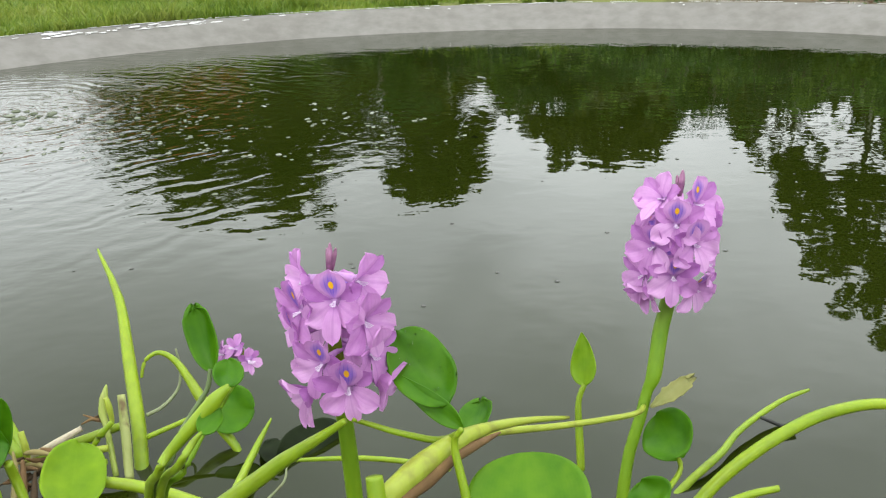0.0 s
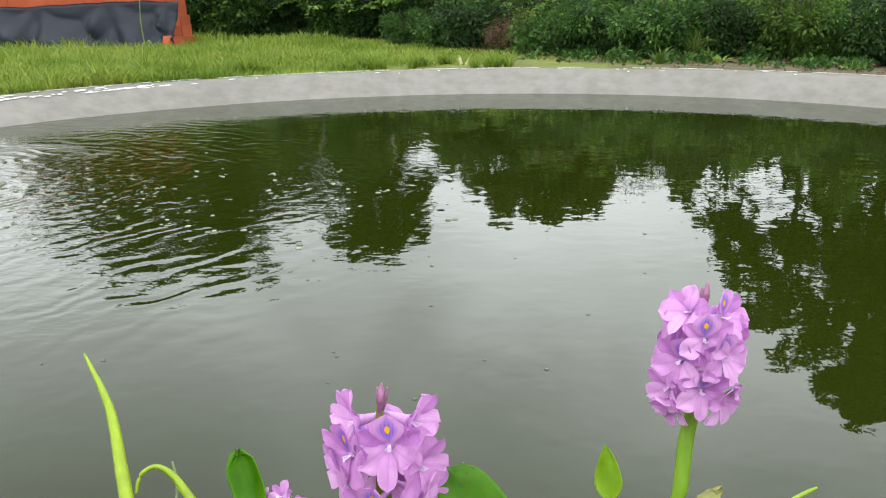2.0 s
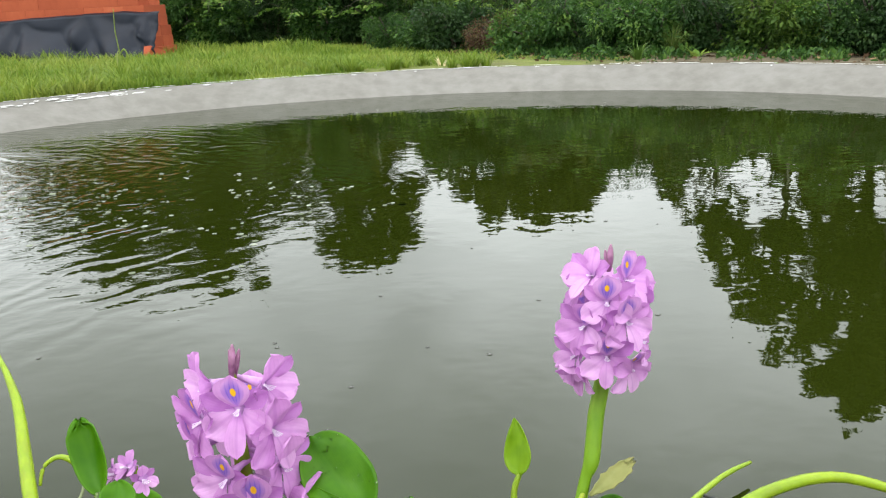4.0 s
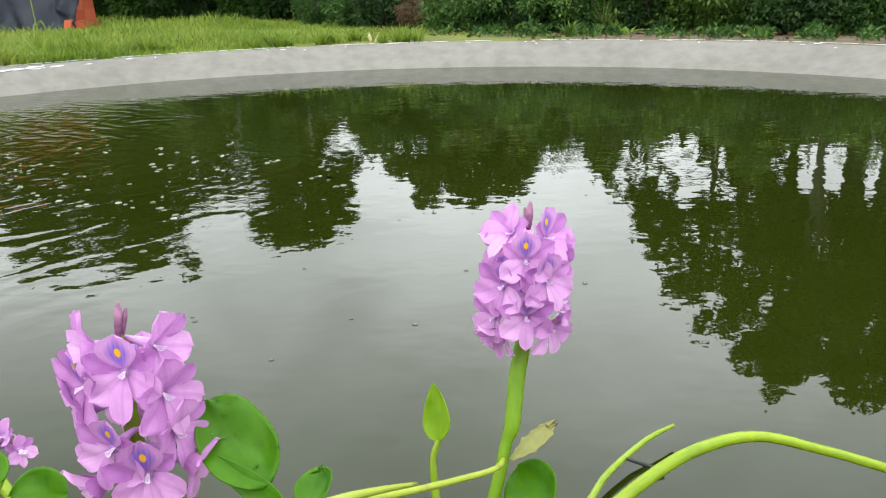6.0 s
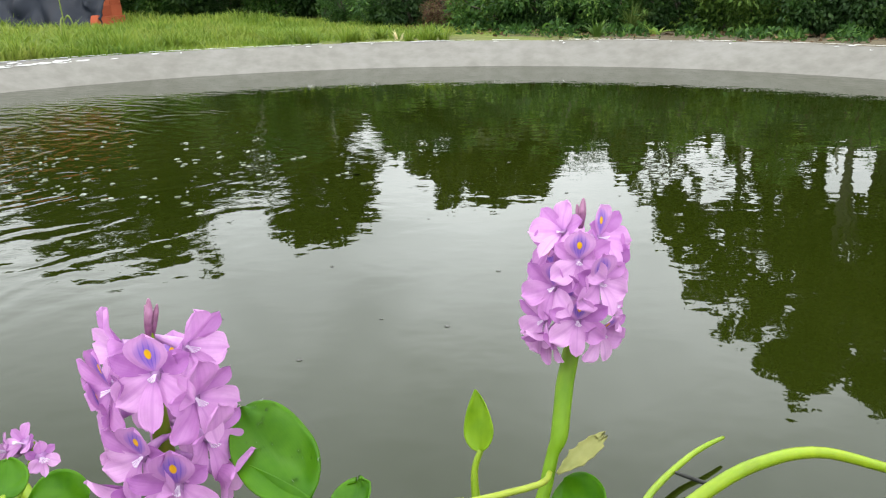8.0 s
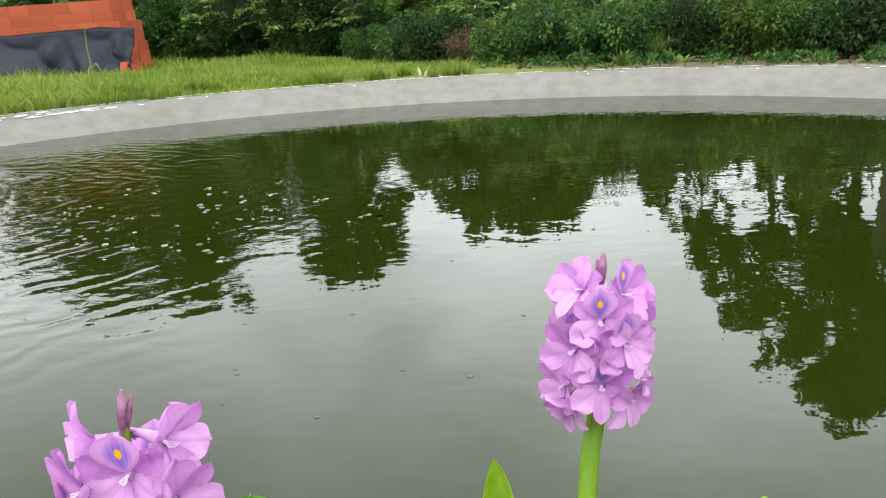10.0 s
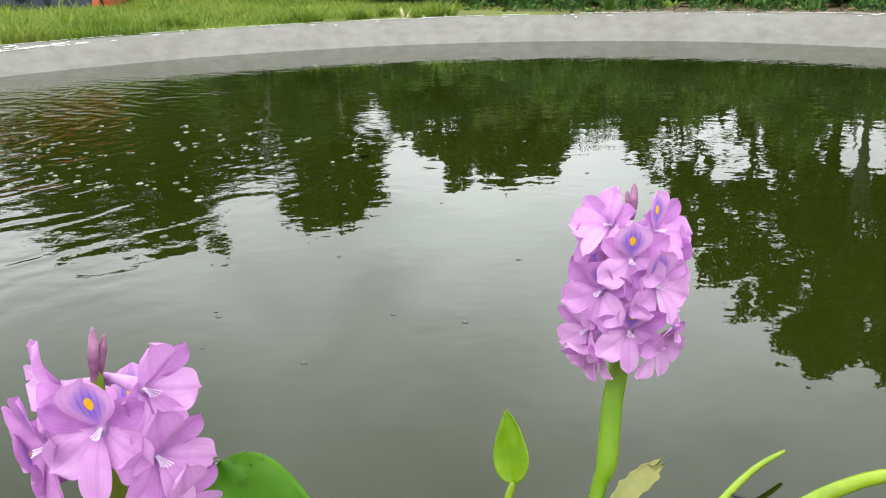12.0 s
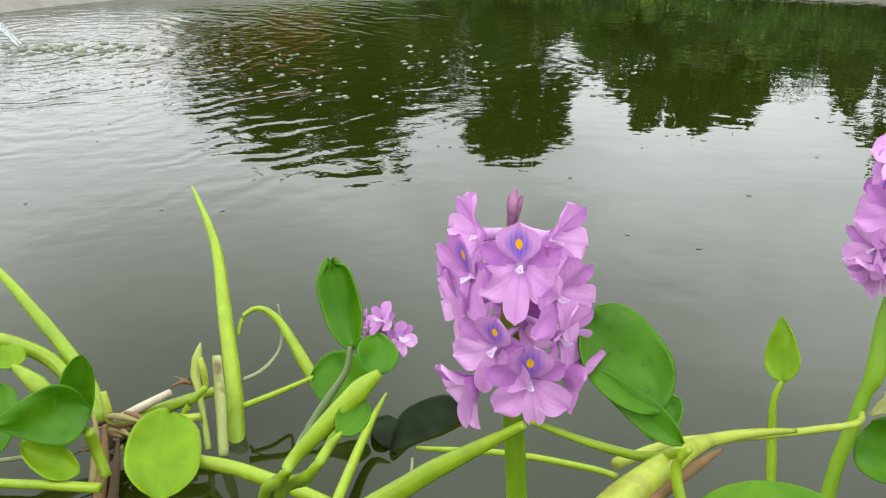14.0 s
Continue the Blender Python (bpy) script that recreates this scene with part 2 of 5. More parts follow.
def build_ground():
    rings = [(POND_R + BANK_RUN + 0.028, GROUND_Z), (POND_R + BANK_RUN + 0.3, GROUND_Z), (POND_R + 1.0, GROUND_Z - 0.01), (POND_R + 2, 0.07), (POND_R + 4, 0.07), (9, 0.07), (14, 0.07), (30, 0.05), (90, 0.0), (400, 0.0), (2500, 0.0)]
    vs, fs = lathe(rings, 120, lambda a, k: (0, 0.012 * noise.noise(Vector((math.cos(a) * 6, math.sin(a) * 6, k))) if 1 < k < 8 else 0))
    tagged(new("ground", mesh_from("ground", vs, fs, GROUND, True)), "grassy ground with bare reddish soil", "ground", kind="structure")


build_pond()
build_ground()

# ---- greenery helpers ----
rng = np.random.default_rng(7)


def unit(v):
    return v / np.maximum(np.linalg.norm(v, axis=-1, keepdims=True), 1e-9)


def leaf_cloud(name, pos, ahead, size, mat, width=0.45, bend=0.25, small=False):
    """One mesh of many small leaves: each a folded blade of four faces."""
    n = len(pos)
    ahead = unit(ahead)
    side = unit(np.cross(ahead, rng.normal(size=(n, 3))))
    up = np.cross(side, ahead)
    s = size[:, None]
    c = [pos, pos + s * (0.35 * ahead + width * 0.5 * side + 0.06 * up), pos + s * (0.4 * ahead + 0.02 * up), pos + s * (0.35 * ahead - width * 0.5 * side + 0.06 * up),
         pos + s * (0.75 * ahead + width * 0.36 * side - bend * 0.25 * up), pos + s * (0.75 * ahead - width * 0.36 * side - bend * 0.25 * up), pos + s * (ahead - bend * up)]
    if small:
        c = [c[0], c[1], c[6], c[3]]
    vs = np.stack(c, 1).reshape(-1, 3)
    base = (np.arange(n) * len(c))[:, None]
    quads = base + [0, 1, 2, 3] if small else np.concatenate([base + [0, 1, 2, 3], base + [1, 4, 6, 2], base + [2, 6, 5, 3]], 1).reshape(-1, 4)
    me = bpy.data.meshes.new(name)
    me.vertices.add(len(vs))
    me.vertices.foreach_set("co", vs.ravel())
    me.loops.add(quads.size)
    me.loops.foreach_set("vertex_index", quads.ravel())
    me.polygons.add(len(quads))
    me.polygons.foreach_set("loop_start", np.arange(len(quads)) * 4)
    me.materials.append(mat)
    me.update(calc_edges=True)
    return me


def tube(points, radii, sides=8, cap=True):
    """A tapered tube along a smooth line through the points."""
    P = [Vector(p) for p in points]
    pts, rad = [], []
    m = len(P)
    for i in range(m - 1):
        a, b, c, d = P[max(i - 1, 0)], P[i], P[i + 1], P[min(i + 2, m - 1)]
        k = 5 if m > 2 else 3
        for j in range(k):
            t = j / k
            pts.append(0.5 * ((2 * b) + (c - a) * t + (2 * a - 5 * b + 4 * c - d) * t * t + (3 * b - a - 3 * c + d) * t ** 3))
            rad.append(radii[i] * (1 - t) + radii[i + 1] * t)
    pts.append(P[-1])
    rad.append(radii[-1])
    vs, fs = [], []
    ref = Vector((0.31, 0.2, 0.93))
    for i, p in enumerate(pts):
        d = (pts[min(i + 1, len(pts) - 1)] - pts[max(i - 1, 0)]).normalized()
        u = d.cross(ref if abs(d.dot(ref)) < 0.95 else Vector((1, 0, 0))).normalized()
        w = d.cross(u)
        for k in range(sides):
            a = 2 * math.pi * k / sides
            vs.append(p + rad[i] * (math.cos(a) * u + math.sin(a) * w))
    for i in range(len(pts) - 1):
        for k in range(sides):
            j = (k + 1) % sides
            fs.append((i * sides + k, i * sides + j, (i + 1) * sides + j, (i + 1) * sides + k))
    if cap:
        fs += [tuple(reversed(range(sides))), tuple((len(pts) - 1) * sides + k for k in range(sides))]
    return vs, fs


def merge(*pieces):
    vs, fs = [], []
    for v, f in pieces:
        o = len(vs)
        vs += list(v)
        fs += [tuple(i + o for i in q) for q in f]
    return vs, fs


def polar(az, dist, z=0.07):
    return Vector((dist * math.sin(radians(az)), dist * math.cos(radians(az)), z))


def scatter(n, centre, spread, hollow=0.5):
    """Points in a squashed ball, more of them near its skin."""
    d = unit(rng.normal(size=(n, 3)))
    r = rng.uniform(hollow, 1.0, (n, 1)) ** 0.6
    return np.array(centre) + d * r * np.array(spread), d


# ---- trees ----


# thin places between the crowns of the large trees: bearing, height, half width, half height in degrees, openness
THIN = ((14.9, 11.3, 1.7, 1.1, 0.9), (17.2, 13.5, 1.5, 0.6, 1.0), (23.2, 11.6, 1.0, 2.1, 1.0), (24.7, 11.4, 0.9, 2.4, 1.0), (26.4, 11.8, 1.0, 2.2, 0.9), (28.3, 11.6, 1.0, 1.8, 0.7),
        (19.2, 9.3, 0.9, 1.3, 0.45), (12.9, 9.0, 0.5, 1.3, 0.4), (12.4, 11.4, 1.3, 1.3, 0.45), (19.9, 14.4, 0.8, 0.9, 0.45), (22.0, 15.4, 0.5, 1.6, 0.5), (16.0, 15.6, 1.2, 1.0, 0.4), (24.2, 16.4, 1.6, 0.8, 0.4))


def open_crown(pos, amount=1.0):
    """Which leaves stay: loose crowns have ragged windows of sky in their middle storey."""
    keep = np.ones(len(pos), bool)
    for i, (x, y, z) in enumerate(pos):
        k = 10.0 / math.hypot(x, y)
        bearing, height = math.degrees(math.atan2(x, y)), math.degrees(math.atan((z + 0.46) * k / 10.0))
        thin = max([0.0] + [o * min(1.0, 2.2 - 2.2 * ((bearing - a) / wa) ** 2 - 2.2 * ((height - e) / we) ** 2) for a, e, wa, we, o in THIN])
        x, z = x * k, (z + 0.46) * k
        mid = max(0.0, 1.0 - abs(z - 2.25) / 0.95)
        big = noise.noise(Vector((x * 1.5, 7.7, z * 1.7)))
        small = noise.noise(Vector((x * 8.0, 1.7, z * 6.5)))
        tiny = noise.noise(Vector((x * 24.0, 4.4, z * 20.0)))
        keep[i] = big * 0.75 + small * 1.15 + tiny * 0.55 < 0.43 - 1.25 * thin - 0.26 * mid * amount + 0.3 * min(1.0, max(0.0, (z - 4.0) / 0.7))
    return keep


def tree(az, dist, top, half, bottom, leaves, label, drop=(), loose=0.32, leaf=0.125, airy=0.0, girth=1.0):
    """A broad tree behind the hedge: tapered trunk, limbs and an uneven crown of clumps."""
    foot = polar(az, dist)
    ob = tagged(new("tree"), label, "tree", "trees behind the hedge")
    ob.location = foot
    r = random.Random(int(az * 10))
    H = top - 0.07
    lean = Vector((r.uniform(-0.15, 0.15), r.uniform(-0.1, 0.1), 0))
    trunk = [Vector((0, 0, -0.05)), lean * 0.5 + Vector((0, 0, H * 0.35)), lean + Vector((0, 0, H * 0.65)), lean * 1.2 + Vector((0, 0, H * 0.9))]
    pieces = [tube(trunk, [0.09 * girth, 0.07 * girth, 0.05 * girth, 0.02 * girth], 9)]
    clumps = []
    k = int(14 + half * 13)
    for i in range(k):
        f = (i + 0.5) / k
        z = bottom + (H - bottom) * f ** 0.85
        env = half * (0.30 + 0.70 * math.sin(math.pi * min(1.0, 0.25 + 0.72 * (1 - f)))) if f > 0.5 else half * r.uniform(0.65, 1.0)
        a = i * 2.4 + r.uniform(-0.5, 0.5)
        c = Vector((math.cos(a) * env * r.uniform(0.35, 0.95), math.sin(a) * env * r.uniform(0.3, 0.8), z - r.uniform(0, 0.14)))
        s = loose * r.uniform(0.5, 1.2) * (1.15 - 0.5 * f) * (0.6 + 0.5 * half)
        clumps.append((c, s))
        start = trunk[1].lerp(trunk[2], r.uniform(0, 1)) if f < 0.6 else trunk[2].lerp(trunk[3], r.uniform(0, 0.8))
        mid = start.lerp(c, 0.5) + Vector((0, 0, 0.12))
        pieces.append(tube([start, mid, c], [0.028, 0.018, 0.006], 5))
    clumps.append((Vector((lean.x * 1.2, lean.y, H - loose * 0.45)), loose * 0.5))
    for az2, el2, s in drop:
        p = polar(az2, dist, dist * math.tan(radians(el2)) - 0.47) - foot
        clumps.append((p, s))
        pieces.append(tube([trunk[2], trunk[2].lerp(p, 0.6) + Vector((0, 0, 0.15)), p], [0.03, 0.018, 0.006], 5))
    # small sprays that break the outline
    for c, s in list(clumps):
        for _ in range(2):
            d = Vector((r.uniform(-1, 1), r.uniform(-1, 1), r.uniform(-0.5, 1))).normalized()
            q = c + d * s * r.uniform(0.9, 1.25)
            q.z = min(q.z, H)
            clumps.append((q, s * r.uniform(0.25, 0.4)))
            pieces.append(tube([c, q], [0.006, 0.003], 4))
    part("trunk", mesh_from("trunk", *merge(*pieces), BARK, True), ob, "grey-brown trunk with thin limbs")
    pos, ah = [], []
    per = leaves * (1.7 if not airy else 1.0) / sum(s * s for c, s in clumps)
    for c, s in clumps:
        p, d = scatter(int(per * s * s) + 6, c, (s, s, s * 0.72), 0.25)
        pos.append(p)
        ah.append(d * 0.6 + np.array((0, 0, -0.5)) + rng.normal(size=d.shape) * 0.5)
    pos, ah = np.concatenate(pos), np.concatenate(ah)
    if airy:
        keep = open_crown(pos + np.array(foot), amount=airy)
        pos, ah = pos[keep], ah[keep]
    part("crown", leaf_cloud("crown", pos, ah, rng.uniform(0.5, 1.2, len(pos)) * leaf, CANOPY, 0.6, small=True), ob, "loose dark green leafy crown")
    return ob


tree(-22.5, 13.0, 3.45, 1.1, 0.9, 10000, "leafy dark green tree rising behind the brick stack")
tree(-18.9, 13.6, 3.8, 0.72, 1.2, 7000, "slim leafy tree beside another behind the hedge")
tree(-14.6, 13.4, 2.75, 0.75, 0.5, 5200, "low loose-leaved tree between two taller ones")
tree(-26.4, 12.6, 2.55, 0.95, 0.4, 6500, "low leafy tree behind the brick stack")
tree(-9.6, 12.5, 3.25, 0.72, 0.8, 10000, "upright pointed leafy tree behind the hedge", ((-6.9, 13.4, 0.2), (-6.2, 11.8, 0.2), (-11.6, 15.2, 0.2)))
tree(2.0, 13.0, 2.85, 0.95, 0.8, 10500, "broad rounded leafy tree behind the hedge", ((-2.4, 11.9, 0.26), (-0.8, 13.2, 0.2), (5.2, 12.0, 0.22), (4.4, 13.2, 0.2), (6.2, 10.6, 0.2), (5.0, 10.6, 0.32), (4.0, 11.4, 0.3)))
tree(25.2, 9.8, 4.1, 1.1, 1.4, 42000, "large open-crowned tree with hanging leafy boughs",
     ((12.8, 13.6, 0.22), (13.8, 15.2, 0.25), (14.8, 17.6, 0.25), (14.0, 16.0, 0.24), (15.6, 19.6, 0.24), (18.2, 21.6, 0.24), (20.6, 23.4, 0.26), (13.2, 14.0, 0.18), (10.4, 11.4, 0.18), (17.2, 17.8, 0.28), (16.4, 15.6, 0.26), (18.6, 15.2, 0.28), (15.2, 17.4, 0.24), (21.0, 16.6, 0.3), (23.0, 23.6, 0.24), (19.5, 19.5, 0.3), (12.0, 12.6, 0.16)), 0.36, 0.09, 0.8)
tree(30.5, 10.2, 4.15, 1.3, 1.9, 34000, "large open-crowned tree with tall thin trunk", (), 0.4, 0.095, 0.8)
tree(17.0, 11.4, 2.7, 0.85, 0.6, 15000, "thin loose-leaved tree between larger ones", (), 0.3, 0.09, 1.0)
tree(12.4, 12.2, 2.45, 0.75, 0.4, 10000, "loose-leaved tree beside a larger one", (), 0.3, 0.1, 0.6)
for a, d, lab in ((23.9, 9.3, "slim tree with a bare dark trunk"), (25.5, 9.9, "slim tree with a bare crooked trunk"), (27.3, 9.5, "slim bare-trunked tree at the wood's edge"), (21.6, 10.4, "slim dark-trunked tree with a high crown")):
    tree(a, d, 3.1, 0.4, 2.35, 1600, lab, (), 0.3, 0.09, 0.4, 0.55)
tree(38.5, 10.0, 4.3, 1.5, 1.2, 6000, "large leafy tree at the wood's edge", (), 0.4)


def hedge_dist(az):
    """How far the foot of the hedge stands from the near edge."""
    pts = ((-40, 10.5), (-24, 10.2), (-20, 9.3), (-11, 8.5), (-5, 8.1), (3, 7.8), (12, 7.4), (24, 7.2), (36, 7.4), (50, 8.0))
    for (a, b), (c, d) in zip(pts, pts[1:]):
        if az <= c:
            return b + (d - b) * (az - a) / (c - a)
    return pts[-1][1]


def far_woods():
    n = 70000
    az = rng.uniform(-40, 44, n)
    d = np.array([hedge_dist(a) for a in az]) + rng.uniform(0.9, 4.5, n)
    lump = np.array([noise.noise(Vector((a * 0.33, 3.1, 0))) + 0.5 * noise.noise(Vector((a * 1.4, 1.1, 0))) for a in az])
    topz = d * np.tan(np.radians(np.where(az < -27, 6.6, 10.2) + 1.8 * lump - 1.7 * np.exp(-((az + 5.9) / 1.0) ** 2))) - 0.45
    z = 0.07 + (topz - 0.07) * rng.uniform(0, 1, n) ** 0.8
    pos = np.stack([d * np.sin(np.radians(az)), d * np.cos(np.radians(az)), z], 1)
    keep = (az < 11.5) | open_crown(pos)
    pos = pos[keep]
    n = len(pos)
    me = leaf_cloud("far_woods", pos, rng.normal(size=(n, 3)) + np.array((0, -0.3, -0.4)), rng.uniform(0.08, 0.22, n), CANOPY, 0.6, small=True)
    tagged(new("far_woods", me), "dense dark green wood behind the hedge", "woods", kind="stuff")


far_woods()


def front_dist(az):
    """How far the foot of the low growth before the hedge stands."""
    pts = ((-10, 7.9), (-5, 6.9), (0, 6.2), (4, 5.8), (8, 5.6), (12, 5.5), (18, 5.3), (24, 5.1), (36, 5.1), (50, 5.5))
    for (a, b), (c, d) in zip(pts, pts[1:]):
        if az <= c:
            return b + (d - b) * max(0.0, az - a) / (c - a)
    return pts[-1][1]


def shrub(az, label, hgt, half, leaf, mat, n, droop=0.4, away=0.0, small=False, fronds=0):
    foot = polar(az, away or hedge_dist(az) + half * 0.55)
    ob = tagged(new("shrub"), label, "shrub", "shrubs of the hedge")
    ob.location = foot
    r = random.Random(int(az * 37) + 5)
    pieces, pos, ah = [], [], []
    stems = 7
    for i in range(stems):
        a = r.uniform(0, 6.28)
        tip = Vector((math.cos(a) * half * r.uniform(0.2, 0.9), math.sin(a) * half * r.uniform(0.2, 0.8), hgt * r.uniform(0.45, 1.0)))
        pieces.append(tube([Vector((tip.x * 0.1, tip.y * 0.1, -0.03)), Vector((tip.x * 0.45, tip.y * 0.45, tip.z * 0.55)), tip], [0.012, 0.008, 0.003], 5))
        for j in range(5):
            f = r.uniform(0.1, 1.0)
            c = Vector((tip.x * f, tip.y * f, tip.z * f)) + Vector((r.uniform(-1, 1), r.uniform(-1, 1), r.uniform(-0.5, 0.5))) * half * 0.35
            c.z = max(c.z, 0.06)
            s = half * r.uniform(0.22, 0.42)
            p, d = scatter(n // (stems * 5), c, (s, s, s * 0.8), 0.2)
            pos.append(p)
            ah.append(d + np.array((0, -0.35, -droop)) + rng.normal(size=d.shape) * 0.35)
    pos, ah = np.concatenate(pos), np.concatenate(ah)
    pos[:, 2] = np.maximum(pos[:, 2], 0.02)
    if fronds:
        # feathered leaves that arch out of the bush towards the light
        fp, fa, fs = [], [], []
        for _ in range(fronds):
            a, ln = r.uniform(-2.9, -0.25), r.uniform(0.16, 0.30)
            out = Vector((math.cos(a), math.sin(a), 0))
            q = Vector((out.x * half * r.uniform(0.5, 0.95), out.y * half * r.uniform(0.4, 0.8), hgt * r.uniform(0.25, 1.0)))
            rise, across = r.uniform(0.1, 0.7), Vector((-out.y, out.x, 0))
            pieces.append(tube([q, q + out * ln * 0.55 + Vector((0, 0, ln * rise * 0.5)), q + out * ln + Vector((0, 0, ln * (rise - 0.6)))], [0.003, 0.002, 0.001], 4))
            for k in range(7):
                t = 0.15 + 0.14 * k
                c = q + out * (ln * t) + Vector((0, 0, ln * (rise * t - 0.6 * t * t)))
                for sgn in (-1, 1):
                    fp.append(c)
                    fa.append(out * 0.55 + across * sgn + Vector((0, 0, -0.25 - 0.3 * t)))
                    fs.append(ln * 0.30 * (1.1 - 0.5 * t))
        tagged(part("frond_leaves", leaf_cloud("frond_leaves", np.array(fp), np.array(fa), np.array(fs), FROND, 0.34), ob), "feathered light green leaves", kind="stuff")
    part("stem", mesh_from("stem", *merge(*pieces), BARK, True), ob)
    part("foliage", leaf_cloud("foliage", pos, ah, rng.uniform(0.6, 1.3, len(pos)) * leaf, mat, 0.42, small=small), ob)
    return ob


FROND = mat_foliage("feathered_leaves", [(0.0, (0.05, 0.115, 0.015)), (0.6, (0.10, 0.19, 0.028)), (1.0, (0.21, 0.30, 0.06))])
HEDGE_DARK = mat_foliage("hedge_leaves_dark", [(0.0, (0.012, 0.034, 0.010)), (0.6, (0.028, 0.062, 0.016)), (1.0, (0.06, 0.11, 0.025))], sprays=0.6)
HEDGE_LIME = mat_foliage("hedge_leaves_lime", [(0.0, (0.025, 0.06, 0.012)), (0.6, (0.07, 0.13, 0.02)), (1.0, (0.18, 0.26, 0.045))], sprays=0.6)
for i in range(28):
    a = -29.6 + i * 2.55
    kind = (HEDGE, HEDGE_LIME, HEDGE_DARK, HEDGE, HEDGE_DARK, HEDGE)[(i * 7 + i // 3) % 6]
    say = {HEDGE: "mid green leafy hedge shrub at the lawn's edge", HEDGE_DARK: "dark glossy green hedge shrub", HEDGE_LIME: "bright lime green hedge shrub with drooping leaves"}[kind]
    shrub(a, say, 0.75 + 0.35 * ((i * 5) % 4) / 3, 0.42 + 0.1 * ((i * 3) % 3), 0.028 + 0.010 * (i % 3), kind, 11500, small=True, fronds=(0, 16, 26, 8)[(i * 3) % 4])
    if i % 2:
        shrub(a + 1.2, say, 0.4, 0.32, 0.04, HEDGE_DARK if i % 4 == 1 else HEDGE, 3000, small=True)

RUSSET = mat_foliage("russet_leaves", [(0.0, (0.05, 0.028, 0.018)), (0.6, (0.11, 0.055, 0.035)), (1.0, (0.12, 0.13, 0.04))])
for i in range(22):
    a = -7.0 + i * 2.05
    kind = (HEDGE, HEDGE_DARK, HEDGE, HEDGE_LIME, HEDGE_DARK, HEDGE)[(i * 5 + i // 4) % 6] if i != 3 else RUSSET
    say = {HEDGE: "low mid green shrub before the hedge", HEDGE_DARK: "low dark green shrub before the hedge", HEDGE_LIME: "low lime green shrub with drooping leaves", RUSSET: "low shrub with russet brown leaves"}[kind]
    shrub(a, say, 0.22 if i == 3 else 0.30 + 0.14 * ((i * 5) % 4) / 3, 0.27 + 0.05 * (i % 3), 0.017 + 0.008 * (i % 3), kind, 6400, 0.5, front_dist(a) + 0.24)
    if i % 2 == 0:
        shrub(a + 1.0, say.replace("low shrub with russet brown leaves", "mid green shrub"), 0.55, 0.34, 0.028, HEDGE_LIME if i % 6 == 2 else HEDGE if i % 4 else HEDGE_DARK, 5600, 0.5, front_dist(a) + 1.0, True, (10, 22)[i % 4 // 2])


PALE_BARK = mat_plain("pale_bark", (0.10, 0.095, 0.07), (0.26, 0.25, 0.2), 40, 0.85, 0.4).m
for i, (a, lean) in enumerate(((-8.4, 0.02), (-3.4, -0.03), (-1.3, 0.05), (8.6, -0.02), (12.6, 0.06), (17.2, 0.02), (-12.4, -0.05), (22.5, 0.03), (26.5, -0.04))):
    foot = polar(a, hedge_dist(a) + 0.28)
    ob = tagged(new("sapling", mesh_from("sapling", *tube([(0, 0, -0.03), (lean * 0.7, 0.02, 0.7), (lean * 1.5, 0.05, 0.95), (lean * 2, 0.05, 1.08)], [0.016, 0.013, 0.011, 0.005], 7), PALE_BARK, True)),
                "thin pale bare sapling stem in the hedge", "sapling", "saplings in the hedge")
    ob.location = foot

# ---- brick stack with tarpaulin ----


def mat_brick():
    m = Mat("fired_clay_brick", 0.85, 0.25)
    v = m.coords()
    fac = m.maths("ADD", m.maths("MULTIPLY", m.noise(v, 12, 5), 0.6), m.maths("MULTIPLY", m.rand(), 0.4))
    m.colour(m.ramp(fac, [(0.2, (0.27, 0.055, 0.024)), (0.55, (0.345, 0.078, 0.033)), (0.85, (0.42, 0.108, 0.05))]))
    m.bump(m.noise(v, 80, 4), 0.4, 0.003)
    return m.m


BRICK = mat_brick()
TARP_M = mat_plain("dark_plastic_sheet", (0.006, 0.008, 0.014), (0.014, 0.018, 0.028), 4, 0.42, 0.0)
TARP_M.p.inputs["Specular IOR Level"].default_value = 0.16
TARP = TARP_M.m
STACK = pose(-3.0, 7.70, 0.07, 0, 0, 173)  # its x runs along the front, away to the far end


def brick_mesh(l, d, h):
    """A clay block with a fine chamfer."""
    bm = bmesh.new()
    bmesh.ops.create_cube(bm, size=1.0)
    bmesh.ops.scale(bm, vec=(l, d, h), verts=bm.verts)
    bmesh.ops.bevel(bm, geom=list(bm.edges), offset=0.0009, segments=1, affect="EDGES")
    me = bpy.data.meshes.new("brick")
    bm.to_mesh(me)
    bm.free()
    me.materials.append(BRICK)
    return me


def build_bricks():
    ob = tagged(new("brick_stack"), "stack of orange clay bricks half covered by sheet", "brick stack")
    ob.matrix_world = STACK
    block = brick_mesh(0.1884, 0.19, 0.0876)
    r = random.Random(3)
    for c in range(7):
        inset = (0.0, 0.012, 0.03, 0.045, 0.062, 0.10, 0.128)[c] + (0.012 if c % 2 else 0.0)
        for row in range(2):
            for i in range(int((3.1 - inset) / 0.189)):
                if row and not (i < 2 or c == 6):
                    continue
                b = part("brick", block, ob)
                b.matrix_basis = pose(inset + 0.189 * (i + 0.5), -0.1 - row * 0.195 + r.uniform(-0.001, 0.001), 0.088 * (c + 0.5), 0, 0, r.uniform(-0.6, 0.6))
    loose = tagged(new("loose_brick", brick_mesh(0.17, 0.08, 0.08)), "single orange brick leaning on the stack's foot", "brick")
    loose.matrix_world = STACK @ pose(-0.05, 0.12, 0.042, 4, -20, 70)


build_bricks()


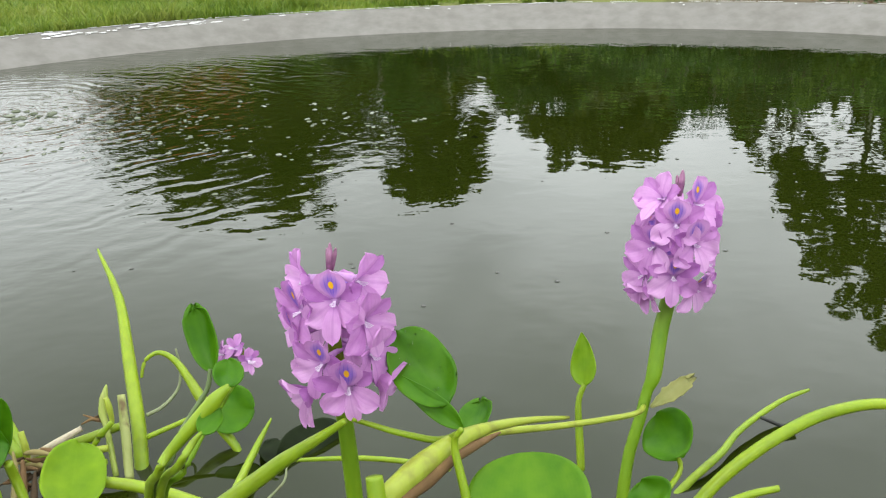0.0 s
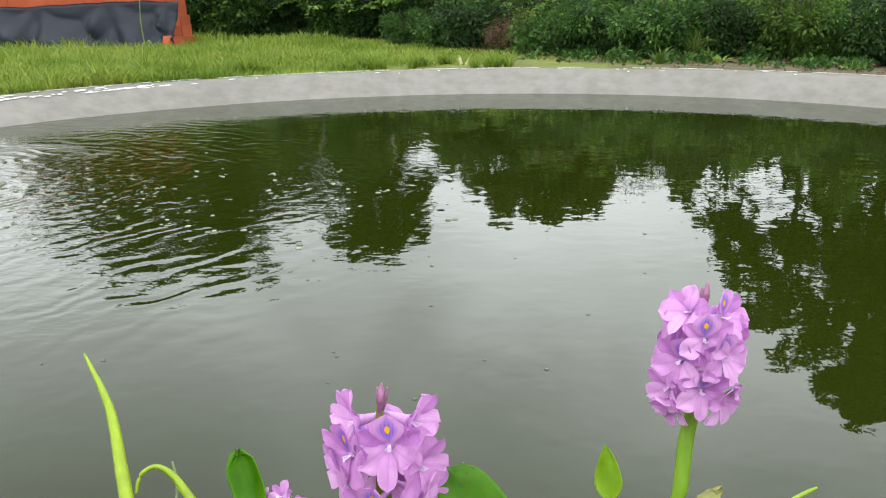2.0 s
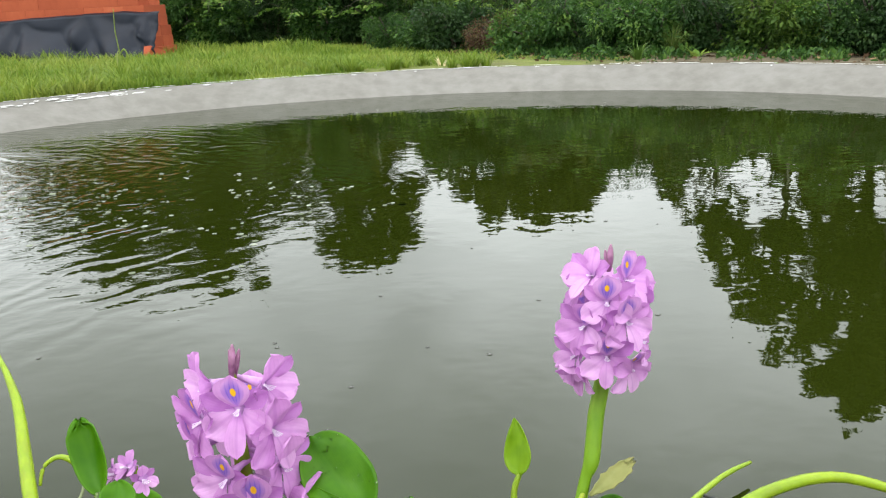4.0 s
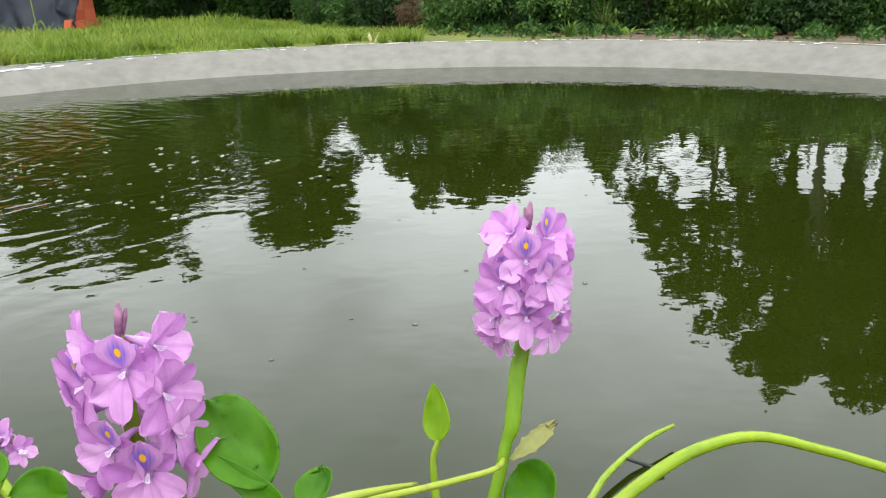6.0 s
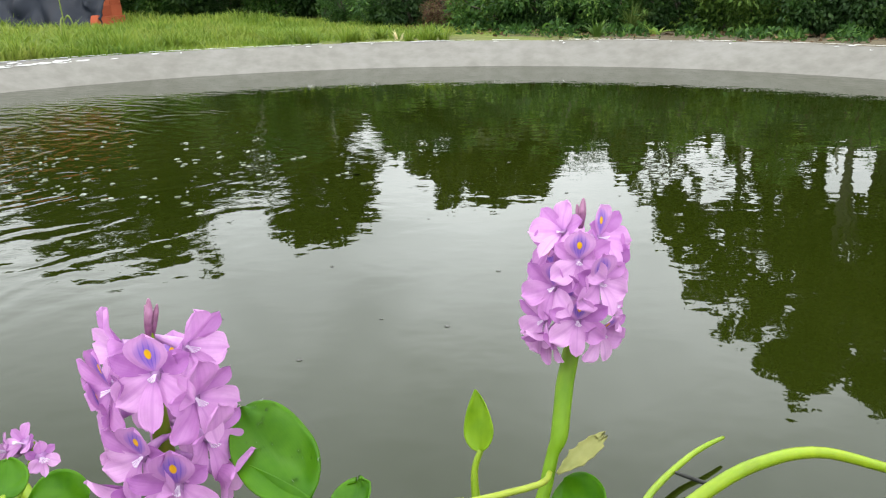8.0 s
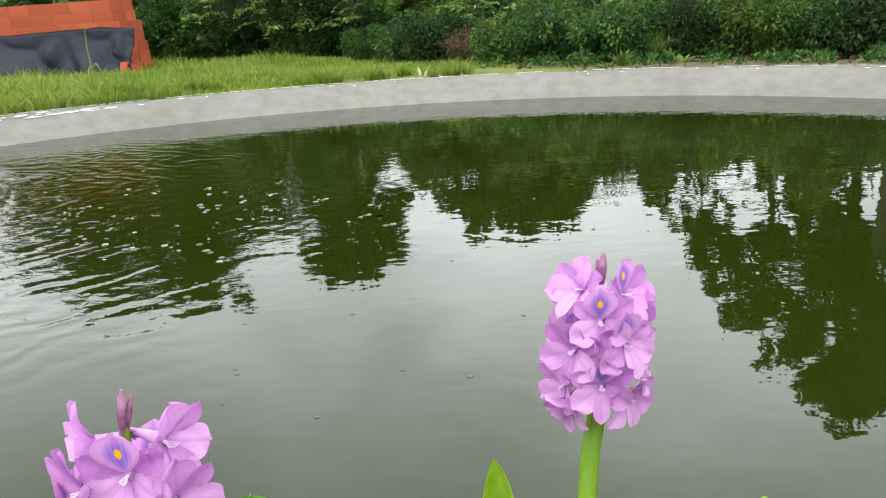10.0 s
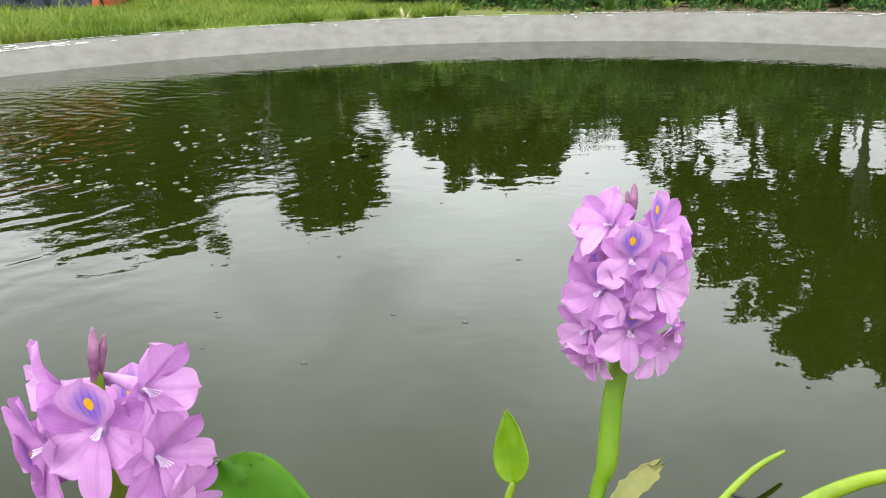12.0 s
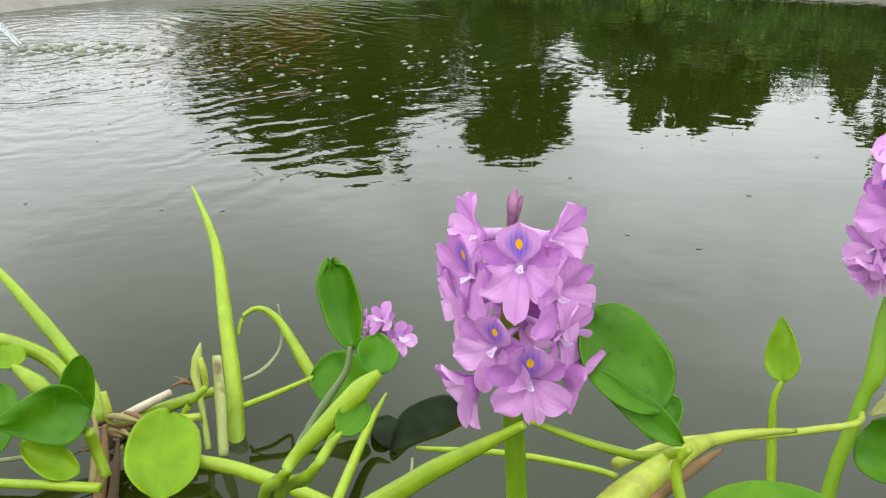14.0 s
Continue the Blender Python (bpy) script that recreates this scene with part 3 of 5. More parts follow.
def build_tarp():
    nu, nv = 170, 26
    vs, fs = [], []
    for j in range(nv):
        v = j / (nv - 1)
        for i in range(nu):
            u = i / (nu - 1)
            x = -0.085 + 3.145 * u
            sag = 0.012 * math.sin(u * 9.0) * (1 - v)
            z = (0.385 + 0.01 * noise.noise(Vector((u * 14, 3, 3)))) * (1 - v) + sag - 0.02 * (1 - v) * u
            fold = 0.085 * math.sin(u * 11 + 3.5 * v + 1.5 * math.sin(u * 5)) * (0.25 + v) + 0.035 * noise.noise(Vector((u * 5 - v * 1.5, v * 1.6, 1)))
            fold += 0.02 * math.sin(u * 58 + 5 * v + 4 * noise.noise(Vector((u * 9, v * 2, 8)))) * (0.3 + v) * (0.5 + noise.noise(Vector((u * 12, 1, 4))))
            fold += 0.05 * max(0.0, 1 - u / 0.12) * noise.noise(Vector((u * 90 + v * 5, v * 7, 5)))
            # folds that fan out from the places where the sheet is weighed down
            for q, at in enumerate((0.04, 0.22, 0.43, 0.62, 0.85)):
                th = math.atan2((u - at) * 3.0, 0.42 * v + 0.03)
                fold += 0.05 * math.cos(5.0 * th + q * 1.7) * math.exp(-((u - at) / 0.13) ** 2) * min(1.0, 2.5 * v)
            y = 0.035 + 0.16 * v ** 1.6 + abs(fold) * (0.3 + 0.9 * v)
            if v < 0.02:
                y = 0.012
            vs.append((x, y, max(z, 0.008) + (0.012 * noise.noise(Vector((u * 30, 2, 2))) if v > 0.95 else 0)))
    for j in range(nv - 1):
        for i in range(nu - 1):
            k = j * nu + i
            fs.append((k, k + 1, k + nu + 1, k + nu))
    me = mesh_from("tarpaulin", vs, fs, TARP, True)
    ob = new("tarpaulin", me)
    ob.matrix_world = STACK
    so = ob.modifiers.new("thickness", "SOLIDIFY")
    so.thickness = 0.004
    tagged(ob, "dark navy plastic sheet draped over the brick stack", "tarpaulin")


build_tarp()

# ---- grass ----


def grass_field():
    n = 130000
    rr = POND_R + BANK_RUN + 0.05 + rng.uniform(0, 1, n) ** 1.25 * 4.6
    th = rng.uniform(radians(38), radians(152), n)
    x, y = POND.x + rr * np.cos(th), POND.y + rr * np.sin(th)
    az = np.degrees(np.arctan2(x, y))
    lim = np.array([hedge_dist(a) for a in az]) - 0.1
    lump = np.array([noise.noise(Vector((a * 1.1, b * 1.1, 0.5))) for a, b in zip(x, y)])
    bare = x * 0.42 - 0.25 * (rr - POND_R - 1.2) + 0.6 * lump
    keep = (np.hypot(x, y) < lim) & (bare < 0.28 + rng.normal(0, 0.12, n))
    x, y, lump = x[keep], y[keep], lump[keep]
    n = len(x)
    fine = np.array([noise.noise(Vector((a * 4.2, b * 4.2, 2.5))) for a, b in zip(x, y)])
    h = (0.028 + 0.06 * np.clip(lump + 0.4, 0, 1.2) + 0.06 * np.clip(fine, 0, 1) + 0.05 * np.clip(-x * 0.5, 0, 1)) * rng.uniform(0.35, 1.5, n) ** 1.2
    h *= np.where(x > -0.9, 0.38, np.where(x > -1.6, 0.5, 0.66)) * np.clip((np.hypot(x - POND.x, y - POND.y) - POND_R - BANK_RUN) / 0.9, 0.45 + 0.5 * (x < -0.8), 1.0)
    a = rng.uniform(0, 2 * np.pi, n)
    lean = rng.uniform(0.1, 1.1, n)[:, None] * h[:, None] * np.stack([np.cos(a), np.sin(a), 0 * a], 1)
    w = (rng.uniform(0.002, 0.0055, n))[:, None] * np.stack([-np.sin(a), np.cos(a), 0 * a], 1)
    p = np.stack([x, y, np.full(n, 0.062)], 1)
    up = np.array((0, 0, 1.0)) * h[:, None]
    c = [p - w, p + w, p + up * 0.6 + lean * 0.4 + w * 0.8, p + up * 0.6 + lean * 0.4 - w * 0.8, p + up * 0.92 + lean]
    vs = np.stack(c, 1).reshape(-1, 3)
    b = np.arange(n) * 5
    me = bpy.data.meshes.new("grass")
    faces = [q for k in b.tolist() for q in ((k, k + 1, k + 2, k + 3), (k + 3, k + 2, k + 4))]
    me.from_pydata(vs.tolist(), [], faces)
    me.materials.append(GRASS)
    tagged(new("grass", me), "fresh green uncut grass round the pond", "grass", kind="stuff")


grass_field()


def leaf_litter():
    n = 1100
    az = rng.uniform(-4, 34, n)
    d = np.array([front_dist(a) for a in az]) + rng.normal(0.0, 0.25, n)
    pos = np.stack([d * np.sin(np.radians(az)), d * np.cos(np.radians(az)), np.full(n, 0.085)], 1)
    keep = np.hypot(pos[:, 0] - POND.x, pos[:, 1] - POND.y) > POND_R + BANK_RUN + 0.06
    pos = pos[keep]
    ah = rng.normal(size=pos.shape) * np.array((1, 1, 0.15))
    dry = mat_foliage("dry_fallen_leaves", [(0.0, (0.06, 0.035, 0.02)), (0.6, (0.13, 0.08, 0.045)), (1.0, (0.28, 0.19, 0.1))], 0.8, 0.15)
    tagged(new("leaf_litter", leaf_cloud("leaf_litter", pos, ah, rng.uniform(0.012, 0.034, len(pos)), dry, 0.5)), "brown dry leaf litter on bare soil", "leaf litter", kind="stuff")


leaf_litter()


def low_weeds():
    n = 9000
    az = rng.uniform(-2, 36, n)
    d = np.array([front_dist(a) for a in az]) + rng.normal(-0.05, 0.22, n)
    lump = np.array([noise.noise(Vector((a * 0.6, b * 2.0, 4.0))) for a, b in zip(az, d)])
    pos = np.stack([d * np.sin(np.radians(az)), d * np.cos(np.radians(az)), 0.075 + rng.uniform(0, 0.09, n) * np.clip(lump + 0.35, 0, 1)], 1)
    keep = (np.hypot(pos[:, 0] - POND.x, pos[:, 1] - POND.y) > POND_R + BANK_RUN + 0.07) & (lump > -0.12)
    pos = pos[keep]
    ah = rng.normal(size=pos.shape) + np.array((0, -0.4, 0.5))
    tagged(new("low_weeds", leaf_cloud("low_weeds", pos, ah, rng.uniform(0.015, 0.045, len(pos)), HEDGE, 0.4)), "low green weeds on the soil", "weeds", kind="stuff")


low_weeds()


def clump(name, where, label, cat, n, hgt, wid, mat, arch=0.6, broad=0.0):
    """A tuft of long arching blades."""
    vs, fs = [], []
    r = random.Random(len(label) + n)
    for i in range(n):
        a = r.uniform(0, 6.28)
        d = Vector((math.cos(a), math.sin(a), 0))
        s = Vector((-math.sin(a), math.cos(a), 0))
        L, k0 = hgt * r.uniform(0.55, 1.1), len(vs)
        ar = arch * r.uniform(0.4, 1.4)
        for k in range(6):
            t = k / 5
            c = d * (0.02 + L * ar * t * t) + Vector((0, 0, L * (t - 0.35 * ar * t * t)))
            w = wid * ((1 - t) ** 0.6 if not broad else max(0.08, math.sin(math.pi * min(1, 0.12 + t)) ** 0.8))
            vs += [c - s * w, c + s * w + Vector((0, 0, 0.15 * w))]
        for k in range(5):
            q = k0 + 2 * k
            fs.append((q, q + 1, q + 3, q + 2))
    ob = new(name, mesh_from(name, vs, fs, mat, True))
    ob.location = where
    return tagged(ob, label, cat)


PALE_LEAF = mat_foliage("pale_green_leaves", [(0.0, (0.12, 0.19, 0.03)), (0.6, (0.22, 0.29, 0.06)), (1.0, (0.36, 0.40, 0.14))])
STRAW = mat_foliage("cream_petals", [(0.0, (0.5, 0.42, 0.22)), (1.0, (0.72, 0.64, 0.42))])
OLIVE_BLADE = mat_foliage("olive_grass_blades", [(0.0, (0.04, 0.075, 0.012)), (0.6, (0.10, 0.145, 0.028)), (1.0, (0.24, 0.27, 0.10))])
OLIVE_LEAF = mat_foliage("yellow_green_leaves", [(0.0, (0.08, 0.16, 0.02)), (1.0, (0.21, 0.29, 0.05))])
clump("grass_clump", polar(10.3, 5.55), "tall spiky yellow-green grass clump by the hedge", "grass clump", 110, 0.22, 0.0032, OLIVE_BLADE, 0.75)
clump("broadleaf_plant", polar(8.2, 5.25), "low plant with pale green blades at the rim", "plant", 22, 0.13, 0.008, HEDGE_LIME, 0.9, 1)
clump("broadleaf_plant", polar(11.7, 5.3), "low plant with broad pale yellow-green leaves", "plant", 7, 0.12, 0.022, OLIVE_LEAF, 1.0, 1)
clump("broadleaf_plant", polar(26.3, 5.3), "bright green strap-leaved plant beyond the rim", "plant", 14, 0.2, 0.014, HEDGE_LIME, 1.0, 1)
clump("cream_flower_plant", polar(-4.0, 5.35), "low plant with upright cream-white flowers in grass", "flower", 7, 0.095, 0.009, STRAW, 0.5, 1)
clump("grass_clump", polar(-23.6, 5.2), "tall grass tuft with arching blades by the rim", "grass clump", 34, 0.22, 0.005, GRASS, 0.8)
clump("grass_clump", polar(-18.4, 6.3), "dense green grass tuft on the lawn", "grass clump", 40, 0.2, 0.004, GRASS, 0.7)
tuft = random.Random(17)
for k in range(34):
    a = tuft.uniform(-27, 0)
    clump("grass_clump", polar(a, tuft.uniform(4.95, 5.5) + max(0, -a - 8) * tuft.uniform(0, 0.12)), "uncut grass tuft on the lawn", "grass clump", 46 + k, tuft.uniform(0.08, 0.15), 0.0034, GRASS, 0.75)
for k in range(12):
    a = -28.5 + k * 1.05 + tuft.uniform(-0.4, 0.4)
    clump("grass_clump", polar(a, 4.49 + 0.0175 * (a + 30) + tuft.uniform(0.12, 0.5)), "tall uncut grass tuft beside the rim", "grass clump", 56 + k, tuft.uniform(0.13, 0.21), 0.0036, GRASS, 0.7)
weed = new("weed_stalk", mesh_from("weed_stalk", *merge(tube([(0, 0, -0.02), (0.005, 0, 0.16), (-0.004, 0, 0.30), (0.003, 0, 0.42)], [0.004, 0.0035, 0.003, 0.0015], 6),
           tube([(0, 0, 0.17), (0.03, 0.0, 0.205), (0.055, 0, 0.16)], [0.002, 0.006, 0.001], 5), tube([(0, 0, 0.2), (-0.012, 0.0, 0.17), (-0.018, 0, 0.10)], [0.002, 0.005, 0.001], 5)), PALE_LEAF, True))
weed.location = polar(-23.5, 5.25)
tagged(weed, "single tall pale green weed stalk by the rim", "weed")

# ---- water hyacinths ----


def mat_petiole(name, dark, light, streak=0.0, rough=0.32):
    m = Mat(name, rough, 0.28)
    v = m.coords("Object")
    mp = m.node("Mapping")
    mp.inputs["Scale"].default_value = (120, 120, 30)
    m.link(v, mp.inputs["Vector"])
    fine = m.noise(mp.outputs[0], 1.0, 4)
    broad = m.noise(v, 9.0, 2)
    fac = m.maths("ADD", m.maths("MULTIPLY", fine, 0.45), m.maths("MULTIPLY", broad, 0.55))
    c = m.ramp(fac, [(0.2, dark), (0.85, light)])
    if streak:
        spots = m.node("MapRange")
        spots.inputs["From Min"].default_value, spots.inputs["From Max"].default_value = 0.56, 0.66
        m.link(m.noise(mp.outputs[0], 0.45, 4), spots.inputs["Value"])
        c = m.mix(m.maths("MULTIPLY", spots.outputs[0], streak), c, (0.09, 0.045, 0.02))
    m.colour(c)
    m.bump(fine, 0.25, 0.0012)
    m.p.inputs["Subsurface Weight"].default_value = 0.12
    m.p.inputs["Subsurface Radius"].default_value = (0.004, 0.006, 0.002)
    return m.m


PETIOLE = mat_petiole("petiole_green", (0.10, 0.19, 0.005), (0.26, 0.345, 0.014), 0.12)
PETIOLE_DULL = mat_petiole("petiole_dull_green", (0.07, 0.11, 0.035), (0.14, 0.19, 0.07), 0.3)
STALK = mat_petiole("flower_stalk_green", (0.075, 0.175, 0.003), (0.20, 0.32, 0.008), 0.08, 0.5)
RUNNER = mat_petiole("runner_green", (0.19, 0.25, 0.022), (0.34, 0.39, 0.05), 0.35)
DRY = mat_petiole("dry_brown_sheath", (0.06, 0.033, 0.012), (0.22, 0.13, 0.055), 0.0, 0.8)
DRYDARK = mat_petiole("dark_rotten_sheath", (0.022, 0.014, 0.007), (0.085, 0.05, 0.022), 0.0, 0.8)
HUSK = mat_petiole("straw_husk", (0.13, 0.11, 0.035), (0.30, 0.25, 0.10), 0.0, 0.75)
DRYGREEN = mat_petiole("withered_green", (0.10, 0.13, 0.06), (0.22, 0.24, 0.13), 0.4, 0.7)
CUT = mat_petiole("cut_pale_petiole", (0.18, 0.22, 0.05), (0.36, 0.38, 0.15), 0.85, 0.5)
CREAM = mat_petiole("cream_petiole", (0.32, 0.28, 0.19), (0.52, 0.47, 0.34), 0.35, 0.5)
BUD = mat_petiole("bud_green", (0.15, 0.22, 0.02), (0.34, 0.38, 0.10), 0.2, 0.45)
TWIGM = mat_petiole("dark_wet_twig", (0.012, 0.014, 0.012), (0.035, 0.035, 0.03), 0.0, 0.4)


def mat_leaf(name, dark, light, vein, through):
    m = Mat(name, 0.33, 0.18)
    uv = m.node("UVMap").outputs[0]
    sep = m.node("SeparateXYZ")
    m.link(uv, sep.inputs[0])
    x = m.maths("ABSOLUTE", m.maths("SUBTRACT", sep.outputs["X"], 0.5))
    # arching parallel veins that run from stalk to tip
    lines = m.maths("SINE", m.maths("MULTIPLY", x, 190.0))
    lines = m.maths("MULTIPLY", m.maths("ADD", lines, 1.0), 0.5)
    fac = m.noise(m.coords("Object"), 55.0, 4)
    c = m.ramp(fac, [(0.3, dark), (0.7, light)])
    c = m.mix(m.maths("MULTIPLY", lines, 0.03), c, vein)
    # pale midrib and broad lengthwise streaks
    rib = m.node("MapRange")
    rib.inputs["From Min"].default_value, rib.inputs["From Max"].default_value = 0.045, 0.0
    m.link(x, rib.inputs["Value"])
    broad = m.maths("MULTIPLY", m.maths("ADD", m.maths("SINE", m.maths("MULTIPLY", sep.outputs["X"], 23.0)), 1.0), fac)
    c = m.mix(m.maths("MULTIPLY", rib.outputs[0], 0.08), c, vein)
    c = m.mix(m.maths("MULTIPLY", broad, 0.10), c, vein)
    edge = m.node("MapRange")
    edge.inputs["From Min"].default_value, edge.inputs["From Max"].default_value = 0.455, 0.5
    m.link(x, edge.inputs["Value"])
    c = m.mix(m.maths("MULTIPLY", edge.outputs[0], 0.3), c, vein)
    m.colour(c)
    m.bump(m.maths("ADD", m.maths("MULTIPLY", lines, 0.5), m.maths("MULTIPLY", fac, 2.5)), 0.05, 0.0006)
    m.glow_through(through)
    return m.m


LEAF = mat_leaf("hyacinth_leaf", (0.034, 0.138, 0.001), (0.072, 0.208, 0.003), (0.13, 0.31, 0.018), 0.38)
LEAF_YOUNG = mat_leaf("young_hyacinth_leaf", (0.125, 0.26, 0.004), (0.20, 0.345, 0.007), (0.29, 0.44, 0.03), 0.4)
LEAF_BROAD = mat_leaf("broad_hyacinth_leaf", (0.06, 0.185, 0.003), (0.105, 0.25, 0.005), (0.2, 0.36, 0.025), 0.4)
BRACT = mat_leaf("torn_bract", (0.24, 0.27, 0.08), (0.38, 0.38, 0.14), (0.42, 0.36, 0.16), 0.4)


def plant(label, base, group="water hyacinths on the pond"):
    ob = tagged(new("water_hyacinth"), label, "water hyacinth", group)
    ob.location = base
    return ob


def stem(owner, name, points, radii, mat, label=""):
    o = owner.location
    vs, fs = tube([Vector(p) - o for p in points], radii, 12)
    for i, v in enumerate(vs):
        vs[i] = v + Vector((noise.noise(v * 60), noise.noise(v * 60 + Vector((9, 0, 0))), 0)) * 0.0004
    return part(name, mesh_from(name, vs, fs, mat, True), owner, label)


def leaf(owner, base, tip, width, mat, label="", cup=0.25, turn=0.0, torn=0, name="leaf", pointed=False, ruffle=1.0):
    """A rounded, cupped blade from its stalk to its tip, with real thickness at the rim."""
    o = owner.location
    a, b = Vector(base) - o, Vector(tip) - o
    ax = b - a
    L = ax.length
    ax.normalize()
    view = (Vector((-0.06, 0.0, 0.47)) - (Vector(base) + Vector(tip)) / 2).normalized()
    side = ax.cross(view).normalized()
    nor = side.cross(ax).normalized()
    side, nor = side * math.cos(turn) + nor * math.sin(turn), nor * math.cos(turn) - side * math.sin(turn)
    nu, nv = 19, 23
    vs, uv, fs = [], [], []
    ph = random.Random(int(L * 1e6)).uniform(0, 6)
    mid = 0.34 if pointed else 0.46
    for j in range(nv):
        t = math.sin(math.pi / 2 * j / (nv - 1)) if torn < 2 else j / (nv - 1)
        if torn == 2:
            w = (min(1.0, 0.12 + 2.4 * t) if t < 0.62 else 1 - 0.75 * ((t - 0.62) / 0.38) ** 1.4) * (1 - 0.16 * abs(math.sin(17 * t)))
        elif t < mid:
            w = 0.10 + 0.90 * (1 - (1 - t / mid) ** 2.2) ** 0.75
        elif pointed:
            w = 1 - ((t - mid) / (1 - mid)) ** 1.5
        else:
            w = math.sqrt(max(0.0, 1 - ((t - mid) / (1 - mid)) ** 2.3))
        w = 0.5 * width * max(w, 0.02 if pointed else 0.12)
        for i in range(nu):
            u = 2 * i / (nu - 1) - 1
            bend = cup * width * (0.55 * (u * w / (0.5 * width)) ** 2 - 0.35 * math.sin(math.pi * t)) + ruffle * 0.04 * width * math.sin(5 * t + 2.5 * u + ph) + ruffle * 0.035 * width * math.sin(9 * t - 3 * u + ph) * abs(u)
            tt = t * (1 + 0.07 * ruffle * math.sin(4 * u + ph) * t * w / (0.5 * width))
            if torn and t > 0.8:
                tt = t - (0.12 if torn == 1 else 0.22) * abs(math.sin(7.3 * u + 1.2)) * (t - 0.8) / 0.2
            vs.append(a + ax * (L * tt) + side * (u * w) + nor * bend)
            uv.append((0.5 + 0.5 * u, t))
    for j in range(nv - 1):
        for i in range(nu - 1):
            k = j * nu + i
            fs.append((k, k + 1, k + nu + 1, k + nu))
    me = mesh_from(name, vs, fs, mat, True)
    lay = me.uv_layers.new(name="UVMap")
    for lp in me.loops:
        lay.data[lp.index].uv = uv[lp.vertex_index]
    ob = part(name, me, owner, label)
    so = ob.modifiers.new("thickness", "SOLIDIFY")
    so.thickness, so.offset = 0.0008, 0
    return ob


def mat_petal(name, banner, deep=(0.56, 0.25, 0.57), pale=(0.75, 0.43, 0.73)):
    m = Mat(name, 0.5, 0.35)
    uv = m.node("UVMap").outputs[0]
    sep = m.node("SeparateXYZ")
    m.link(uv, sep.inputs[0])
    X, Y = sep.outputs["X"], sep.outputs["Y"]
    x = m.maths("SUBTRACT", X, 0.5)
    ax = m.maths("ABSOLUTE", x)
    tone = m.maths("ADD", m.maths("MULTIPLY", m.rand(), 0.45), m.maths("MULTIPLY", m.noise(m.coords("Object"), 140, 3), 0.55))
    c = m.ramp(tone, [(0.25, deep), (0.75, pale)])
    # deeper mid rib and fine veins
    rib = m.node("MapRange")
    rib.inputs["From Min"].default_value, rib.inputs["From Max"].default_value = 0.0, 0.09
    rib.inputs["To Min"].default_value, rib.inputs["To Max"].default_value = 0.6, 0.0
    m.link(ax, rib.inputs["Value"])
    c = m.mix(m.maths("MULTIPLY", rib.outputs[0], 0.55), c, (0.40, 0.12, 0.46))
    veins = m.maths("POWER", m.maths("ABSOLUTE", m.maths("SINE", m.maths("MULTIPLY", x, 26.0))), 10.0)
    c = m.mix(m.maths("MULTIPLY", veins, 0.09), c, (0.36, 0.13, 0.45))
    base = m.node("MapRange")
    base.inputs["From Min"].default_value, base.inputs["From Max"].default_value = 0.0, 0.22
    base.inputs["To Min"].default_value, base.inputs["To Max"].default_value = 0.55, 0.0
    m.link(Y, base.inputs["Value"])
    c = m.mix(base.outputs[0], c, (0.36, 0.14, 0.46))
    if banner:
        def blot(cy, rx, ry, soft):
            d = m.maths("ADD", m.maths("POWER", m.maths("DIVIDE", ax, rx), 2.0), m.maths("POWER", m.maths("DIVIDE", m.maths("SUBTRACT", Y, cy), ry), 2.0))
            k = m.node("MapRange")
            k.inputs["From Min"].default_value, k.inputs["From Max"].default_value = 1.0 - soft, 1.0 + soft
            k.inputs["To Min"].default_value, k.inputs["To Max"].default_value = 1.0, 0.0
            m.link(d, k.inputs["Value"])
            return k.outputs[0]

        flare = m.maths("MULTIPLY", blot(0.44, 0.27, 0.36, 0.7), m.maths("ADD", m.maths("MULTIPLY", veins, 0.35), 0.72))
        c = m.mix(flare, c, (0.16, 0.09, 0.50))
        c = m.mix(blot(0.50, 0.085, 0.125, 0.25), c, (0.78, 0.42, 0.01))
    m.colour(c)
    m.bump(m.maths("ADD", veins, m.noise(m.coords("Object"), 300, 3)), 0.2, 0.0006)
    m.glow_through(0.38)
    return m.m


PETAL = mat_petal("pale_lilac_petal", False, (0.57, 0.255, 0.58), (0.75, 0.43, 0.74))
SIDE_PETAL = mat_petal("deep_lilac_petal", False, (0.40, 0.14, 0.44), (0.60, 0.28, 0.61))
BANNER = mat_petal("lilac_banner_petal", True, (0.50, 0.21, 0.52), (0.66, 0.35, 0.66))
TUBE_M = mat_plain("lilac_flower_tube", (0.34, 0.15, 0.40), (0.5, 0.28, 0.52), 200, 0.5, 0.1).m
FILAMENT = mat_plain("pale_stamen", (0.68, 0.55, 0.72), (0.88, 0.82, 0.88), 200, 0.4, 0.0).m
BUD_PINK = mat_plain("dark_pink_bud", (0.08, 0.022, 0.05), (0.36, 0.17, 0.28), 120, 0.5, 0.2).m


